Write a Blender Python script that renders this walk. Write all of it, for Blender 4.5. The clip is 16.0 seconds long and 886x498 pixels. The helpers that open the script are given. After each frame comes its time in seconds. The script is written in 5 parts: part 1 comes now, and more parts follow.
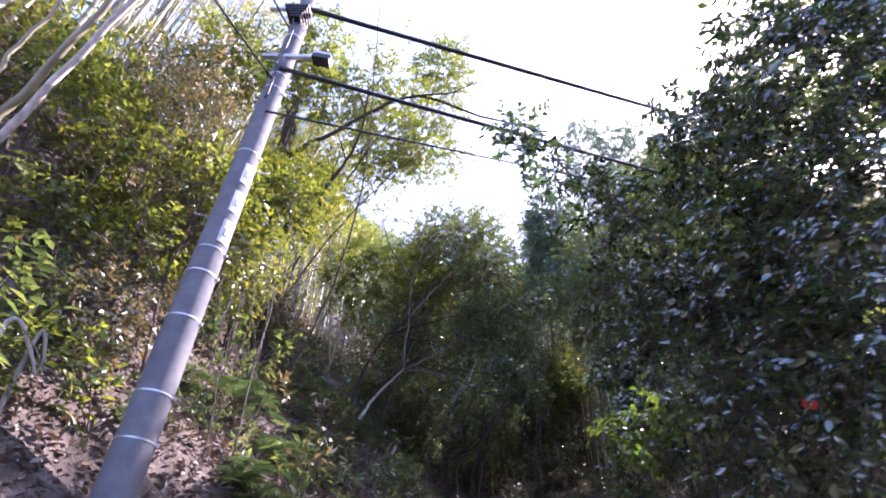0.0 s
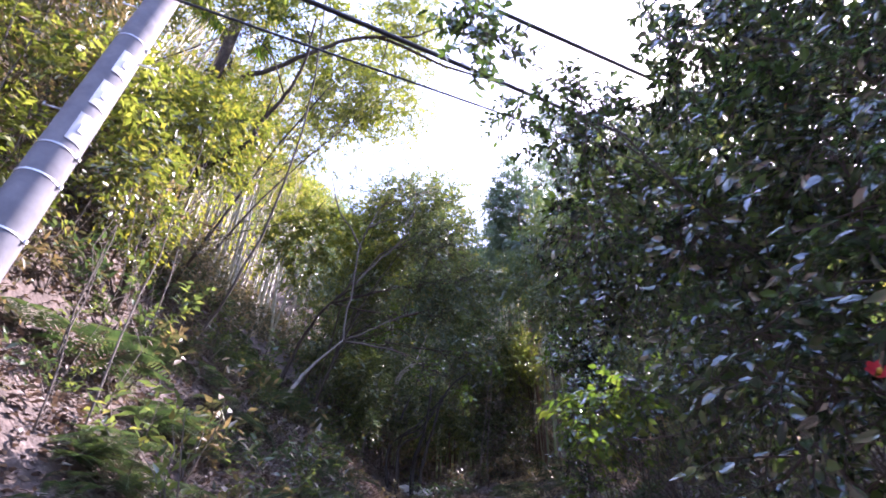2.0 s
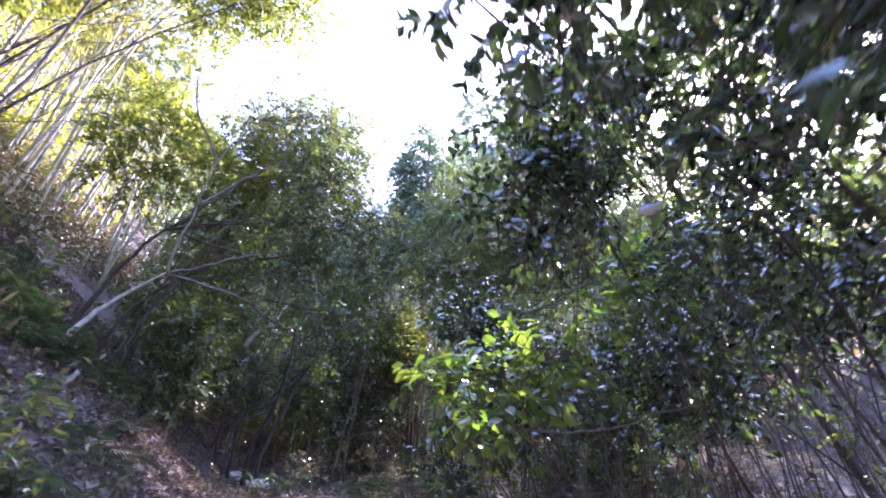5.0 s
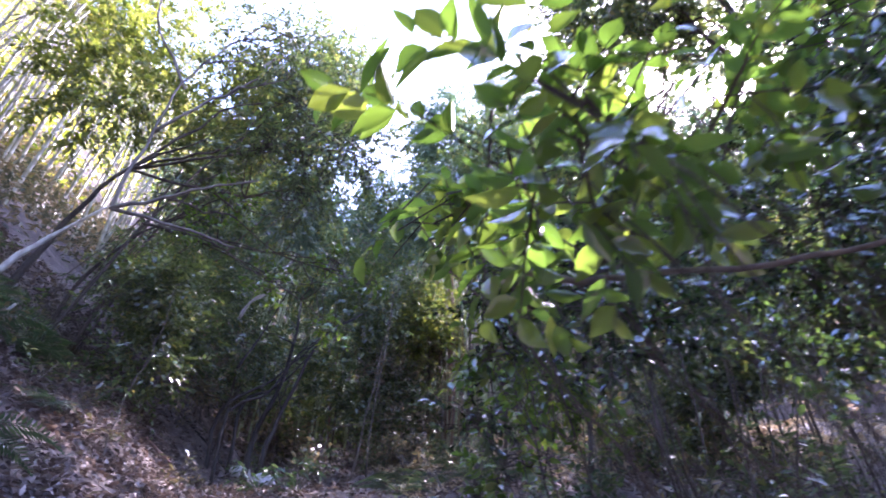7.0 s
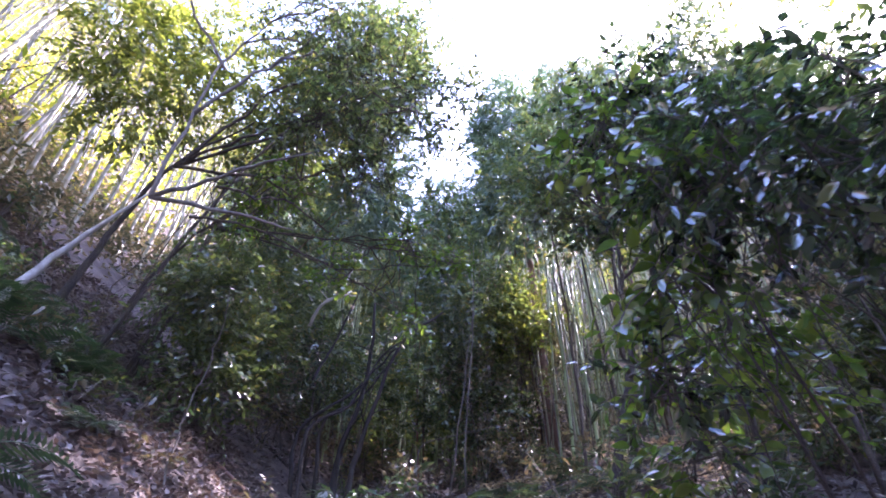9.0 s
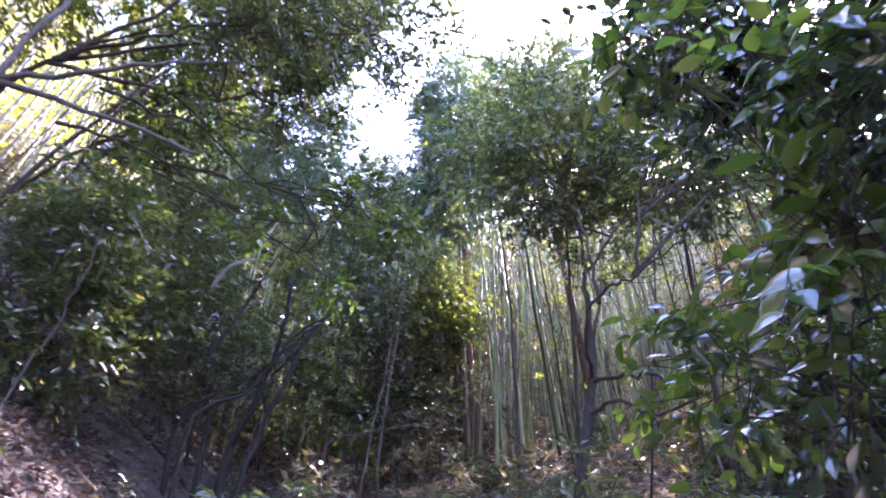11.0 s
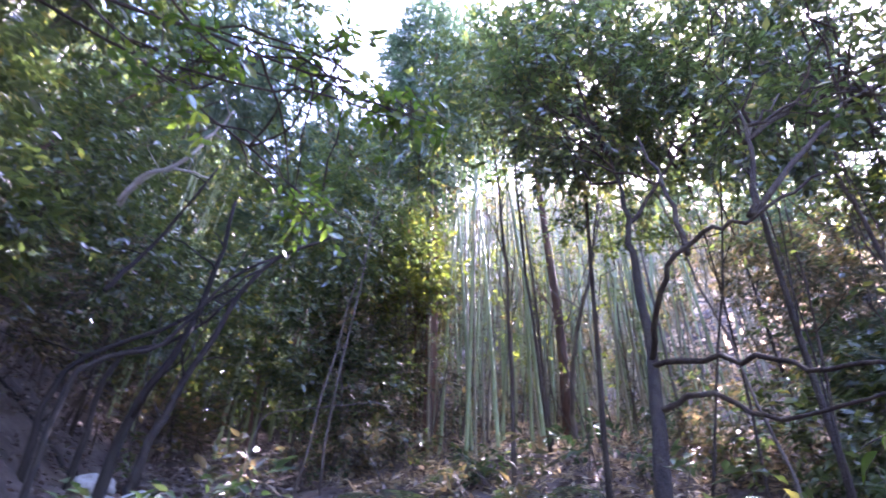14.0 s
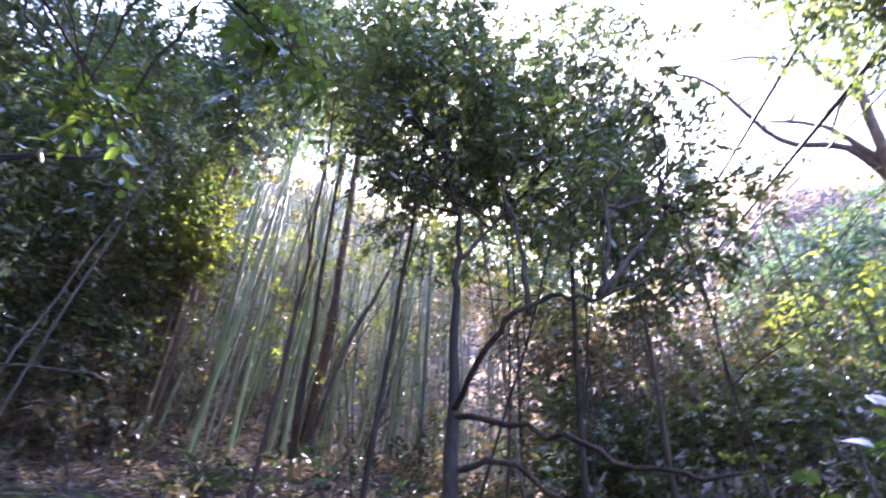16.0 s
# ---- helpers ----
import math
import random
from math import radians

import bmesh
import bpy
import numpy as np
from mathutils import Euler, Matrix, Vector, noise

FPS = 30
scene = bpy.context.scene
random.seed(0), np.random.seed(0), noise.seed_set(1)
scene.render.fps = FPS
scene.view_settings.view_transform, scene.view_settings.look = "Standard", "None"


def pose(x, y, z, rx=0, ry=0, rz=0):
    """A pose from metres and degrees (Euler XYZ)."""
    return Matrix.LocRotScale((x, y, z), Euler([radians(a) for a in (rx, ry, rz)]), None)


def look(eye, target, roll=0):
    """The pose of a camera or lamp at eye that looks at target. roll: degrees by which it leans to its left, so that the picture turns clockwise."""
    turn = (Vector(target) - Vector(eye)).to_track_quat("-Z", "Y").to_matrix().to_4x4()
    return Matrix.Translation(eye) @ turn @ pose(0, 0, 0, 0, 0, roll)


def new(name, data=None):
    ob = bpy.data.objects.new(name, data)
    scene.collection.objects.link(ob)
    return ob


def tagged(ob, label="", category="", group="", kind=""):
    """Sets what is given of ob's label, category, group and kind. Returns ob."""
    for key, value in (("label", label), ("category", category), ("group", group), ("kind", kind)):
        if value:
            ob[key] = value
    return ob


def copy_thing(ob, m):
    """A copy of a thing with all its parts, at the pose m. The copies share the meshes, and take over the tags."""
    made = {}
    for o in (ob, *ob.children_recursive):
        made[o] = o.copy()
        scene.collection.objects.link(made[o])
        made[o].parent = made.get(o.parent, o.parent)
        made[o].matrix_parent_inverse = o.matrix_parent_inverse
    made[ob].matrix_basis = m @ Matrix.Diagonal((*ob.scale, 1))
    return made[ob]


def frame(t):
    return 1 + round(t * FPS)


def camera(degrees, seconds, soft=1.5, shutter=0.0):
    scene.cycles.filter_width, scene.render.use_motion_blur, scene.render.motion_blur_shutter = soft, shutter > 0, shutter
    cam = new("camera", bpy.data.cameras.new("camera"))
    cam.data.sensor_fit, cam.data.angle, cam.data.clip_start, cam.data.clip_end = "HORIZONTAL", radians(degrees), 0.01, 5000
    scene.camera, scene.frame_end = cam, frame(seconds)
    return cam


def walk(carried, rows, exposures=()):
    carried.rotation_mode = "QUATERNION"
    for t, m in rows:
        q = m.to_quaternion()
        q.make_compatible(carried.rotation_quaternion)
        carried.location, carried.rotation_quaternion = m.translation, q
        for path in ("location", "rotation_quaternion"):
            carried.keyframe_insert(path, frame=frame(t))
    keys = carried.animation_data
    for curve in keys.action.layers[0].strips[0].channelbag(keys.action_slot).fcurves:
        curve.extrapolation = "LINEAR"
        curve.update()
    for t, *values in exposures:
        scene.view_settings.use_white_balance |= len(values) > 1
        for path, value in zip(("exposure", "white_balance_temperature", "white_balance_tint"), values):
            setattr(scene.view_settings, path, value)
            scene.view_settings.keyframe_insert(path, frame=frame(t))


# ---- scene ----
cam = camera(76.8, 16.0, soft=1.75, shutter=0.4)
PATH = [
    (0.0, 0.000, 0.000, 1.500, 129.44, 0.05, -0.00),
    (0.5, -0.163, 0.267, 1.601, 128.22, -0.37, -0.72),
    (1.0, -0.013, 0.469, 1.750, 128.55, -0.31, -4.18),
    (1.5, 0.309, 0.905, 1.876, 128.16, 0.45, -5.30),
    (2.0, 0.350, 1.267, 1.915, 127.94, -0.39, -4.95),
    (2.5, 0.397, 1.657, 2.084, 127.55, -0.52, -4.93),
    (3.0, 0.533, 1.997, 2.188, 127.23, -0.38, -8.77),
    (3.5, 0.655, 2.314, 2.335, 126.90, -0.34, -14.68),
    (4.0, 0.706, 2.718, 2.422, 126.78, -1.02, -17.52),
    (4.2, 0.737, 2.896, 2.483, 126.98, -1.58, -18.22),
    (6.3, 2.054, 5.568, 3.029, 127.80, -0.02, -15.69),
    (6.5, 2.066, 5.773, 3.069, 127.70, 0.19, -15.41),
    (7.0, 2.038, 6.292, 3.175, 127.61, -0.55, -13.10),
    (7.5, 1.994, 6.772, 3.320, 127.51, -0.52, -8.77),
    (8.0, 2.023, 7.181, 3.408, 128.04, 0.05, -5.11),
    (8.2, 2.039, 7.315, 3.422, 128.38, -0.04, -3.62),
    (10.3, 1.775, 8.656, 3.876, 129.98, 0.49, -8.34),
    (10.5, 1.772, 8.778, 3.946, 129.80, 0.43, -9.57),
    (11.0, 1.786, 9.085, 4.103, 128.60, 0.47, -14.66),
    (11.5, 1.763, 9.424, 4.258, 128.04, 0.20, -16.51),
    (12.0, 1.669, 9.758, 4.391, 127.99, -0.31, -16.12),
    (12.5, 1.708, 10.039, 4.501, 127.94, -0.09, -16.13),
    (13.0, 1.684, 10.404, 4.608, 127.32, -0.17, -15.92),
    (13.5, 1.670, 10.706, 4.739, 126.73, -0.45, -16.15),
    (14.0, 1.720, 10.996, 4.865, 126.40, -0.32, -22.66),
    (14.5, 1.738, 11.209, 4.930, 125.50, -0.61, -27.08),
    (15.0, 1.646, 11.434, 5.012, 123.95, -1.02, -30.78),
    (15.5, 1.662, 11.527, 5.158, 124.55, -1.04, -41.43),
    (16.0, 1.640, 11.684, 5.267, 126.89, -1.49, -51.83),
]
walk(cam, [(t, pose(x, y, z, rx, ry, rz)) for t, x, y, z, rx, ry, rz in PATH],
     exposures=[(0.0, 2.7, 6100, 38), (4.0, 3.5, 5950, 40), (7.0, 3.8, 5600, 42), (8.0, 3.8, 5650, 43), (11.0, 4.1, 5850, 44), (13.0, 4.28, 5550, 45), (15.0, 4.25, 5600, 44), (16.0, 3.9, 5650, 42)])

# ---------------------------------------------------------------- light
SUN_AZ, SUN_EL = radians(54), radians(45)      # azimuth from +y towards +x
world = bpy.data.worlds.new("sky")
scene.world = world
world.use_nodes = True
wt = world.node_tree
sky = wt.nodes.new("ShaderNodeTexSky")
sky.sky_type = "NISHITA"
sky.sun_disc = False
sky.sun_elevation, sky.sun_rotation = SUN_EL, SUN_AZ
sky.air_density, sky.dust_density, sky.ozone_density = 1.0, 1.4, 1.3
wt.nodes["Background"].inputs["Strength"].default_value = 0.15
wt.links.new(sky.outputs["Color"], wt.nodes["Background"].inputs["Color"])
sun_dir = Vector((math.sin(SUN_AZ) * math.cos(SUN_EL), math.cos(SUN_AZ) * math.cos(SUN_EL), math.sin(SUN_EL)))
sun = new("sun", bpy.data.lights.new("sun", "SUN"))
sun.data.energy, sun.data.angle, sun.data.color = 3.3, radians(0.53), (1.0, 0.95, 0.88)
sun.matrix_world = look(sun_dir * 60, (0, 0, 0))

# ---------------------------------------------------------------- materials


def nodes_of(name):
    m = bpy.data.materials.new(name)
    m.use_nodes = True
    t = m.node_tree
    return m, t, t.nodes["Principled BSDF"], t.nodes["Material Output"]


def ramp(t, fac, stops):
    r = t.nodes.new("ShaderNodeValToRGB")
    while len(r.color_ramp.elements) < len(stops):
        r.color_ramp.elements.new(0.5)
    for e, (p, c) in zip(r.color_ramp.elements, stops):
        e.position, e.color = p, (*c, 1)
    t.links.new(fac, r.inputs["Fac"])
    return r.outputs["Color"]


def noise_tex(t, scale, detail=6, rough=0.6, coord="Object"):
    c = t.nodes.new("ShaderNodeTexCoord")
    n = t.nodes.new("ShaderNodeTexNoise")
    n.inputs["Scale"].default_value, n.inputs["Detail"].default_value, n.inputs["Roughness"].default_value = scale, detail, rough
    t.links.new(c.outputs[coord], n.inputs["Vector"])
    return n.outputs["Fac"]


def bump(t, bsdf, fac, strength, dist=0.01):
    b = t.nodes.new("ShaderNodeBump")
    b.inputs["Strength"].default_value, b.inputs["Distance"].default_value = strength, dist
    t.links.new(fac, b.inputs["Height"])
    t.links.new(b.outputs["Normal"], bsdf.inputs["Normal"])


def mixed(t, a, b, fac):
    m = t.nodes.new("ShaderNodeMix")
    m.data_type = "RGBA"
    for s, v in ((m.inputs[6], a), (m.inputs[7], b)):
        if isinstance(v, tuple):
            s.default_value = (*v, 1)
        else:
            t.links.new(v, s)
    if isinstance(fac, float):
        m.inputs[0].default_value = fac
    else:
        t.links.new(fac, m.inputs[0])
    return m.outputs[2]


def leaf_material(name, stops, rough=0.4, through_light=0.35, glow=(1.25, 1.25, 0.5), spec=0.5, coat=0.0, relief=0.25, stain=0.35):
    """Leaves: each blade its own shade, light shining through the blade."""
    m, t, b, out = nodes_of(name)
    g = t.nodes.new("ShaderNodeNewGeometry")
    col = ramp(t, g.outputs["Random Per Island"], stops)
    col = mixed(t, col, (0.30, 0.24, 0.08), ramp(t, noise_tex(t, 1.3, 3), [(0.62, (0, 0, 0)), (0.8, (stain, stain, stain))]))
    t.links.new(col, b.inputs["Base Color"])
    b.inputs["Roughness"].default_value = rough
    b.inputs["Specular IOR Level"].default_value = spec
    b.inputs["Coat Weight"].default_value, b.inputs["Coat Roughness"].default_value, b.inputs["Coat IOR"].default_value = coat, 0.13, 2.0
    bump(t, b, noise_tex(t, 60, 2), relief, 0.004)
    tr = t.nodes.new("ShaderNodeBsdfTranslucent")
    mul = t.nodes.new("ShaderNodeMix")
    mul.data_type, mul.blend_type = "RGBA", "MULTIPLY"
    mul.inputs[0].default_value = 1.0
    t.links.new(col, mul.inputs[6])
    mul.inputs[7].default_value = (*[1.8 * c for c in glow], 1)
    t.links.new(mul.outputs[2], tr.inputs["Color"])
    mx = t.nodes.new("ShaderNodeMixShader")
    mx.inputs[0].default_value = through_light
    t.links.new(b.outputs[0], mx.inputs[1])
    t.links.new(tr.outputs[0], mx.inputs[2])
    t.links.new(mx.outputs[0], out.inputs["Surface"])
    return m


def surface_material(name, stops, scale, rough=0.8, relief=0.5, fine=40, dist=0.01, metal=0.0, stretch=None):
    m, t, b, out = nodes_of(name)
    fac = noise_tex(t, scale)
    if stretch:
        mp = t.nodes.new("ShaderNodeMapping")
        mp.inputs["Scale"].default_value = stretch
        n = fac.node
        src = n.inputs["Vector"].links[0].from_socket
        t.links.new(src, mp.inputs["Vector"])
        t.links.new(mp.outputs["Vector"], n.inputs["Vector"])
    col = ramp(t, fac, stops)
    oi = t.nodes.new("ShaderNodeObjectInfo")
    hsv = t.nodes.new("ShaderNodeHueSaturation")
    mr = t.nodes.new("ShaderNodeMapRange")
    mr.inputs["To Min"].default_value, mr.inputs["To Max"].default_value = 0.7, 1.3
    t.links.new(oi.outputs["Random"], mr.inputs["Value"])
    t.links.new(mr.outputs[0], hsv.inputs["Value"])
    t.links.new(col, hsv.inputs["Color"])
    t.links.new(hsv.outputs[0], b.inputs["Base Color"])
    b.inputs["Roughness"].default_value, b.inputs["Metallic"].default_value = rough, metal
    bump(t, b, noise_tex(t, fine, 4), relief, dist)
    return m


M_GROUND = surface_material("forest_soil", [(0.3, (0.03, 0.023, 0.02)), (0.5, (0.08, 0.06, 0.05)), (0.7, (0.15, 0.12, 0.10))], 3.0, 0.95, 0.8, 18, 0.05)
M_LITTER = leaf_material("dead_leaves", [(0, (0.055, 0.04, 0.036)), (0.35, (0.11, 0.083, 0.075)), (0.7, (0.18, 0.145, 0.13)), (0.93, (0.33, 0.29, 0.26)), (1, (0.10, 0.10, 0.05))], 0.7, 0.1, (1, 0.8, 0.5))
M_CAMELLIA = leaf_material("camellia_leaf", [(0, (0.02, 0.036, 0.02)), (0.5, (0.036, 0.062, 0.027)), (0.9, (0.065, 0.10, 0.035)), (1, (0.10, 0.12, 0.045))], 0.16, 0.30, (1.05, 1.2, 0.45), 0.8, 1.0, 0.1, 0.06)
M_YOUNG = leaf_material("young_leaf", [(0, (0.05, 0.09, 0.026)), (0.6, (0.08, 0.13, 0.034)), (1, (0.14, 0.165, 0.045))], 0.2, 0.42, (1.1, 1.2, 0.4), 0.6, 0.9, 0.08, 0.12)
M_BROAD = leaf_material("evergreen_leaf", [(0, (0.036, 0.054, 0.03)), (0.5, (0.066, 0.096, 0.043)), (0.9, (0.105, 0.135, 0.052)), (1, (0.2, 0.17, 0.07))], 0.32, 0.42, (1.15, 1.15, 0.5), 0.6, 0.6)
M_SUNNY = leaf_material("sunlit_leaf", [(0, (0.065, 0.082, 0.024)), (0.5, (0.115, 0.135, 0.036)), (1, (0.20, 0.195, 0.062))], 0.4, 0.42, (1.05, 1.14, 0.42))
M_BANKLEAF = leaf_material("bank_leaf", [(0, (0.04, 0.065, 0.02)), (0.5, (0.075, 0.10, 0.028)), (0.85, (0.12, 0.135, 0.035)), (1, (0.2, 0.19, 0.05))], 0.3, 0.4, (1.2, 1.12, 0.4), 0.6, 0.5)
M_BAMBOO_LEAF = leaf_material("bamboo_leaf", [(0, (0.07, 0.11, 0.02)), (0.5, (0.15, 0.18, 0.04)), (1, (0.28, 0.25, 0.09))], 0.45, 0.45, (1.2, 1.1, 0.35))
M_CYPRESS = leaf_material("cypress_frond", [(0, (0.045, 0.075, 0.05)), (0.6, (0.08, 0.12, 0.08)), (1, (0.13, 0.165, 0.11))], 0.5, 0.36, (1, 1.1, 0.7), 0.5, 0.3)
M_DULL = leaf_material("undergrowth_leaf", [(0, (0.04, 0.05, 0.03)), (0.4, (0.08, 0.085, 0.045)), (0.7, (0.14, 0.115, 0.068)), (1, (0.21, 0.165, 0.105))], 0.5, 0.25, (1.1, 1.0, 0.6), 0.5, 0.3)
M_FERN = leaf_material("fern_pinna", [(0, (0.03, 0.055, 0.026)), (0.7, (0.055, 0.09, 0.04)), (1, (0.12, 0.14, 0.07))], 0.4, 0.22, (1, 1.15, 0.6))
M_BARK = surface_material("grey_bark", [(0.3, (0.05, 0.04, 0.033)), (0.6, (0.13, 0.11, 0.09)), (0.8, (0.24, 0.22, 0.19))], 7, 0.9, 0.7, 45, 0.01, stretch=(1, 1, 0.25))
M_DARKBARK = surface_material("dark_bark", [(0.25, (0.022, 0.016, 0.012)), (0.5, (0.055, 0.04, 0.03)), (0.7, (0.08, 0.07, 0.042)), (0.85, (0.11, 0.098, 0.075))], 14, 0.95, 1.0, 55, 0.02, stretch=(1, 1, 0.3))
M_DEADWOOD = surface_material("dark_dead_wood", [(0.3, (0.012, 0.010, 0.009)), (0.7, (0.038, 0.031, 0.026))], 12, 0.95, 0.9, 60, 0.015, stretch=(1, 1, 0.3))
M_REDBARK = surface_material("cedar_bark", [(0.3, (0.06, 0.03, 0.02)), (0.7, (0.17, 0.10, 0.07))], 12, 0.9, 0.8, 60, 0.015, stretch=(1, 1, 0.12))
M_PALEBARK = surface_material("pale_bark", [(0.3, (0.22, 0.19, 0.16)), (0.6, (0.42, 0.39, 0.34)), (0.8, (0.55, 0.52, 0.47))], 9, 0.8, 0.4, 50, 0.006)
M_CULM = surface_material("bamboo_culm", [(0.3, (0.11, 0.11, 0.055)), (0.55, (0.24, 0.215, 0.125)), (0.75, (0.38, 0.34, 0.23))], 1.4, 0.45, 0.15, 60, 0.003, stretch=(3, 3, 0.5))
M_CULM_GREEN = surface_material("green_bamboo_culm", [(0.3, (0.13, 0.175, 0.07)), (0.6, (0.23, 0.275, 0.125)), (0.8, (0.37, 0.39, 0.23))], 1.4, 0.4, 0.15, 60, 0.003, stretch=(3, 3, 0.5))
M_CONCRETE = surface_material("pole_concrete", [(0.3, (0.075, 0.077, 0.09)), (0.6, (0.12, 0.122, 0.135)), (0.8, (0.17, 0.17, 0.18))], 5, 0.85, 0.3, 120, 0.003)
M_STEEL = surface_material("galvanised_band", [(0.3, (0.45, 0.46, 0.48)), (0.7, (0.62, 0.63, 0.65))], 14, 0.45, 0.1, 80, 0.002, metal=0.7)
M_RUBBER = surface_material("cable_black", [(0.3, (0.012, 0.012, 0.014)), (0.7, (0.03, 0.03, 0.035))], 9, 0.5, 0.1, 80, 0.002)
M_PLATE = surface_material("plate_white", [(0.3, (0.62, 0.62, 0.62)), (0.7, (0.80, 0.80, 0.79))], 10, 0.5, 0.05, 90, 0.001)
M_INK = surface_material("plate_print", [(0.3, (0.30, 0.32, 0.36)), (0.7, (0.38, 0.40, 0.45))], 10, 0.6, 0.05, 90, 0.001)
# Dry bamboo straw, made paler so the grove floor looks sunlit.
M_SUNSTRAW = leaf_material("sun_paled_bamboo_leaf", [(0, (0.20, 0.16, 0.10)), (0.5, (0.36, 0.30, 0.20)), (1, (0.55, 0.48, 0.34))], 0.6, 0.2, (1, 0.85, 0.6))
# Hillside brush: the glare and haze over the hill are put into this pale colour.
M_HAZEBRUSH = leaf_material("haze_paled_brush", [(0, (0.22, 0.17, 0.12)), (0.5, (0.38, 0.32, 0.24)), (1, (0.52, 0.46, 0.36))], 0.6, 0.5, (1, 0.9, 0.72))
M_ROCK = surface_material("pale_rock", [(0.3, (0.26, 0.25, 0.24)), (0.6, (0.42, 0.41, 0.39)), (0.8, (0.52, 0.50, 0.47))], 5, 0.9, 0.8, 25, 0.02)
M_PETAL = surface_material("camellia_petal", [(0.3, (0.45, 0.01, 0.02)), (0.7, (0.65, 0.03, 0.04))], 20, 0.5, 0.1, 60, 0.002)
M_STAMEN = surface_material("camellia_stamen", [(0.3, (0.6, 0.42, 0.05)), (0.7, (0.8, 0.6, 0.1))], 20, 0.6, 0.1, 60, 0.002)

# ---------------------------------------------------------------- mesh tools


class Buf:
    """Collects points and faces of one mesh."""

    def __init__(self):
        self.v, self.f, self.n = [], [], 0

    def add(self, v, f):
        v = np.asarray(v, float).reshape(-1, 3)
        self.f += [tuple(int(i) + self.n for i in q) for q in f]
        self.v.append(v)
        self.n += len(v)

    def add_array(self, v, f):
        self.f += (np.asarray(f) + self.n).tolist()
        self.v.append(np.asarray(v, float).reshape(-1, 3))
        self.n += len(self.v[-1])

    def mesh(self, name, mat, smooth=True):
        me = bpy.data.meshes.new(name)
        me.from_pydata(np.concatenate(self.v).tolist() if self.v else [], [], self.f)
        if smooth:
            me.polygons.foreach_set("use_smooth", [True] * len(me.polygons))
        me.materials.append(mat)
        me.update()
        return me


def part(name, buf, mat, parent=None, label="", smooth=True):
    ob = new(name, buf.mesh(name, mat, smooth))
    if parent:
        ob.parent = parent
    return tagged(ob, label)


def thing(name, label, category, group="", at=(0, 0, 0)):
    ob = new(name)
    ob.location = at
    return tagged(ob, label, category, group)


def unit(v):
    return v / (np.linalg.norm(v, axis=-1, keepdims=True) + 1e-9)


def tube(buf, pts, rad, sides=7, cap=True):
    """A tapering round stem along a polyline."""
    pts = np.asarray(pts, float)
    rad = np.broadcast_to(np.asarray(rad, float), (len(pts),))
    tang = unit(np.gradient(pts, axis=0))
    ref = np.array([0.0, 0, 1]) if abs(tang[0][2]) < 0.9 else np.array([1.0, 0, 0])
    a = unit(np.cross(tang, ref))
    b = np.cross(tang, a)
    ang = np.linspace(0, 2 * np.pi, sides, endpoint=False)
    ring = a[:, None] * np.cos(ang)[None, :, None] + b[:, None] * np.sin(ang)[None, :, None]
    v = pts[:, None] + ring * rad[:, None, None]
    f = [(i * sides + k, i * sides + (k + 1) % sides, (i + 1) * sides + (k + 1) % sides, (i + 1) * sides + k)
         for i in range(len(pts) - 1) for k in range(sides)]
    if cap:
        f += [tuple(range(sides))[::-1], tuple((len(pts) - 1) * sides + k for k in range(sides))]
    buf.add(v.reshape(-1, 3), f)


def box(buf, c, s, turn=None):
    """A box with chamfered long edges, centre c, sizes s, turned by a 3x3 matrix."""
    x, y, z = [k / 2 for k in s]
    e = min(x, y, z) * 0.25
    ring = [(x - e, y), (x, y - e), (x, -y + e), (x - e, -y), (-x + e, -y), (-x, -y + e), (-x, y - e), (-x + e, y)]
    v = np.array([(p, q, w) for w in (-z, z) for p, q in ring])
    if turn is not None:
        v = v @ np.asarray(turn).T
    f = [(k, k + 8, (k + 1) % 8 + 8, (k + 1) % 8) for k in range(8)] + [tuple(range(8)), tuple(range(15, 7, -1))]
    buf.add(v + np.asarray(c), f)


def smooth(pts, k=5):
    """A rounded line through the points."""
    p = np.asarray(pts, float)
    p = np.concatenate([2 * p[:1] - p[1:2], p, 2 * p[-1:] - p[-2:-1]])
    t = np.linspace(0, 1, k, endpoint=False)[:, None]
    out = [0.5 * (2 * p[i] + (p[i + 1] - p[i - 1]) * t + (2 * p[i - 1] - 5 * p[i] + 4 * p[i + 1] - p[i + 2]) * t ** 2 + (3 * p[i] - p[i - 1] - 3 * p[i + 1] + p[i + 2]) * t ** 3) for i in range(1, len(p) - 2)]
    return np.concatenate(out + [p[-2:-1]])


def crooked(rng, pts, amount):
    """The rounded line with small kinks."""
    full = smooth(pts)
    size = np.linalg.norm(full[-1] - full[0])
    full[1:-1] += rng.normal(0, amount * min(size, 2.5) * 0.1, (len(full) - 2, 3))
    return full


def wander(rng, a, b, n, amount):
    """A crooked line from a to b."""
    a, b = np.asarray(a, float), np.asarray(b, float)
    t = np.linspace(0, 1, n)
    off = np.cumsum(rng.normal(0, 1, (n, 3)), 0)
    off -= off[0] + (off[-1] - off[0]) * t[:, None]
    return a + (b - a) * t[:, None] + off * amount * np.linalg.norm(b - a) / n ** 0.5 * 0.5


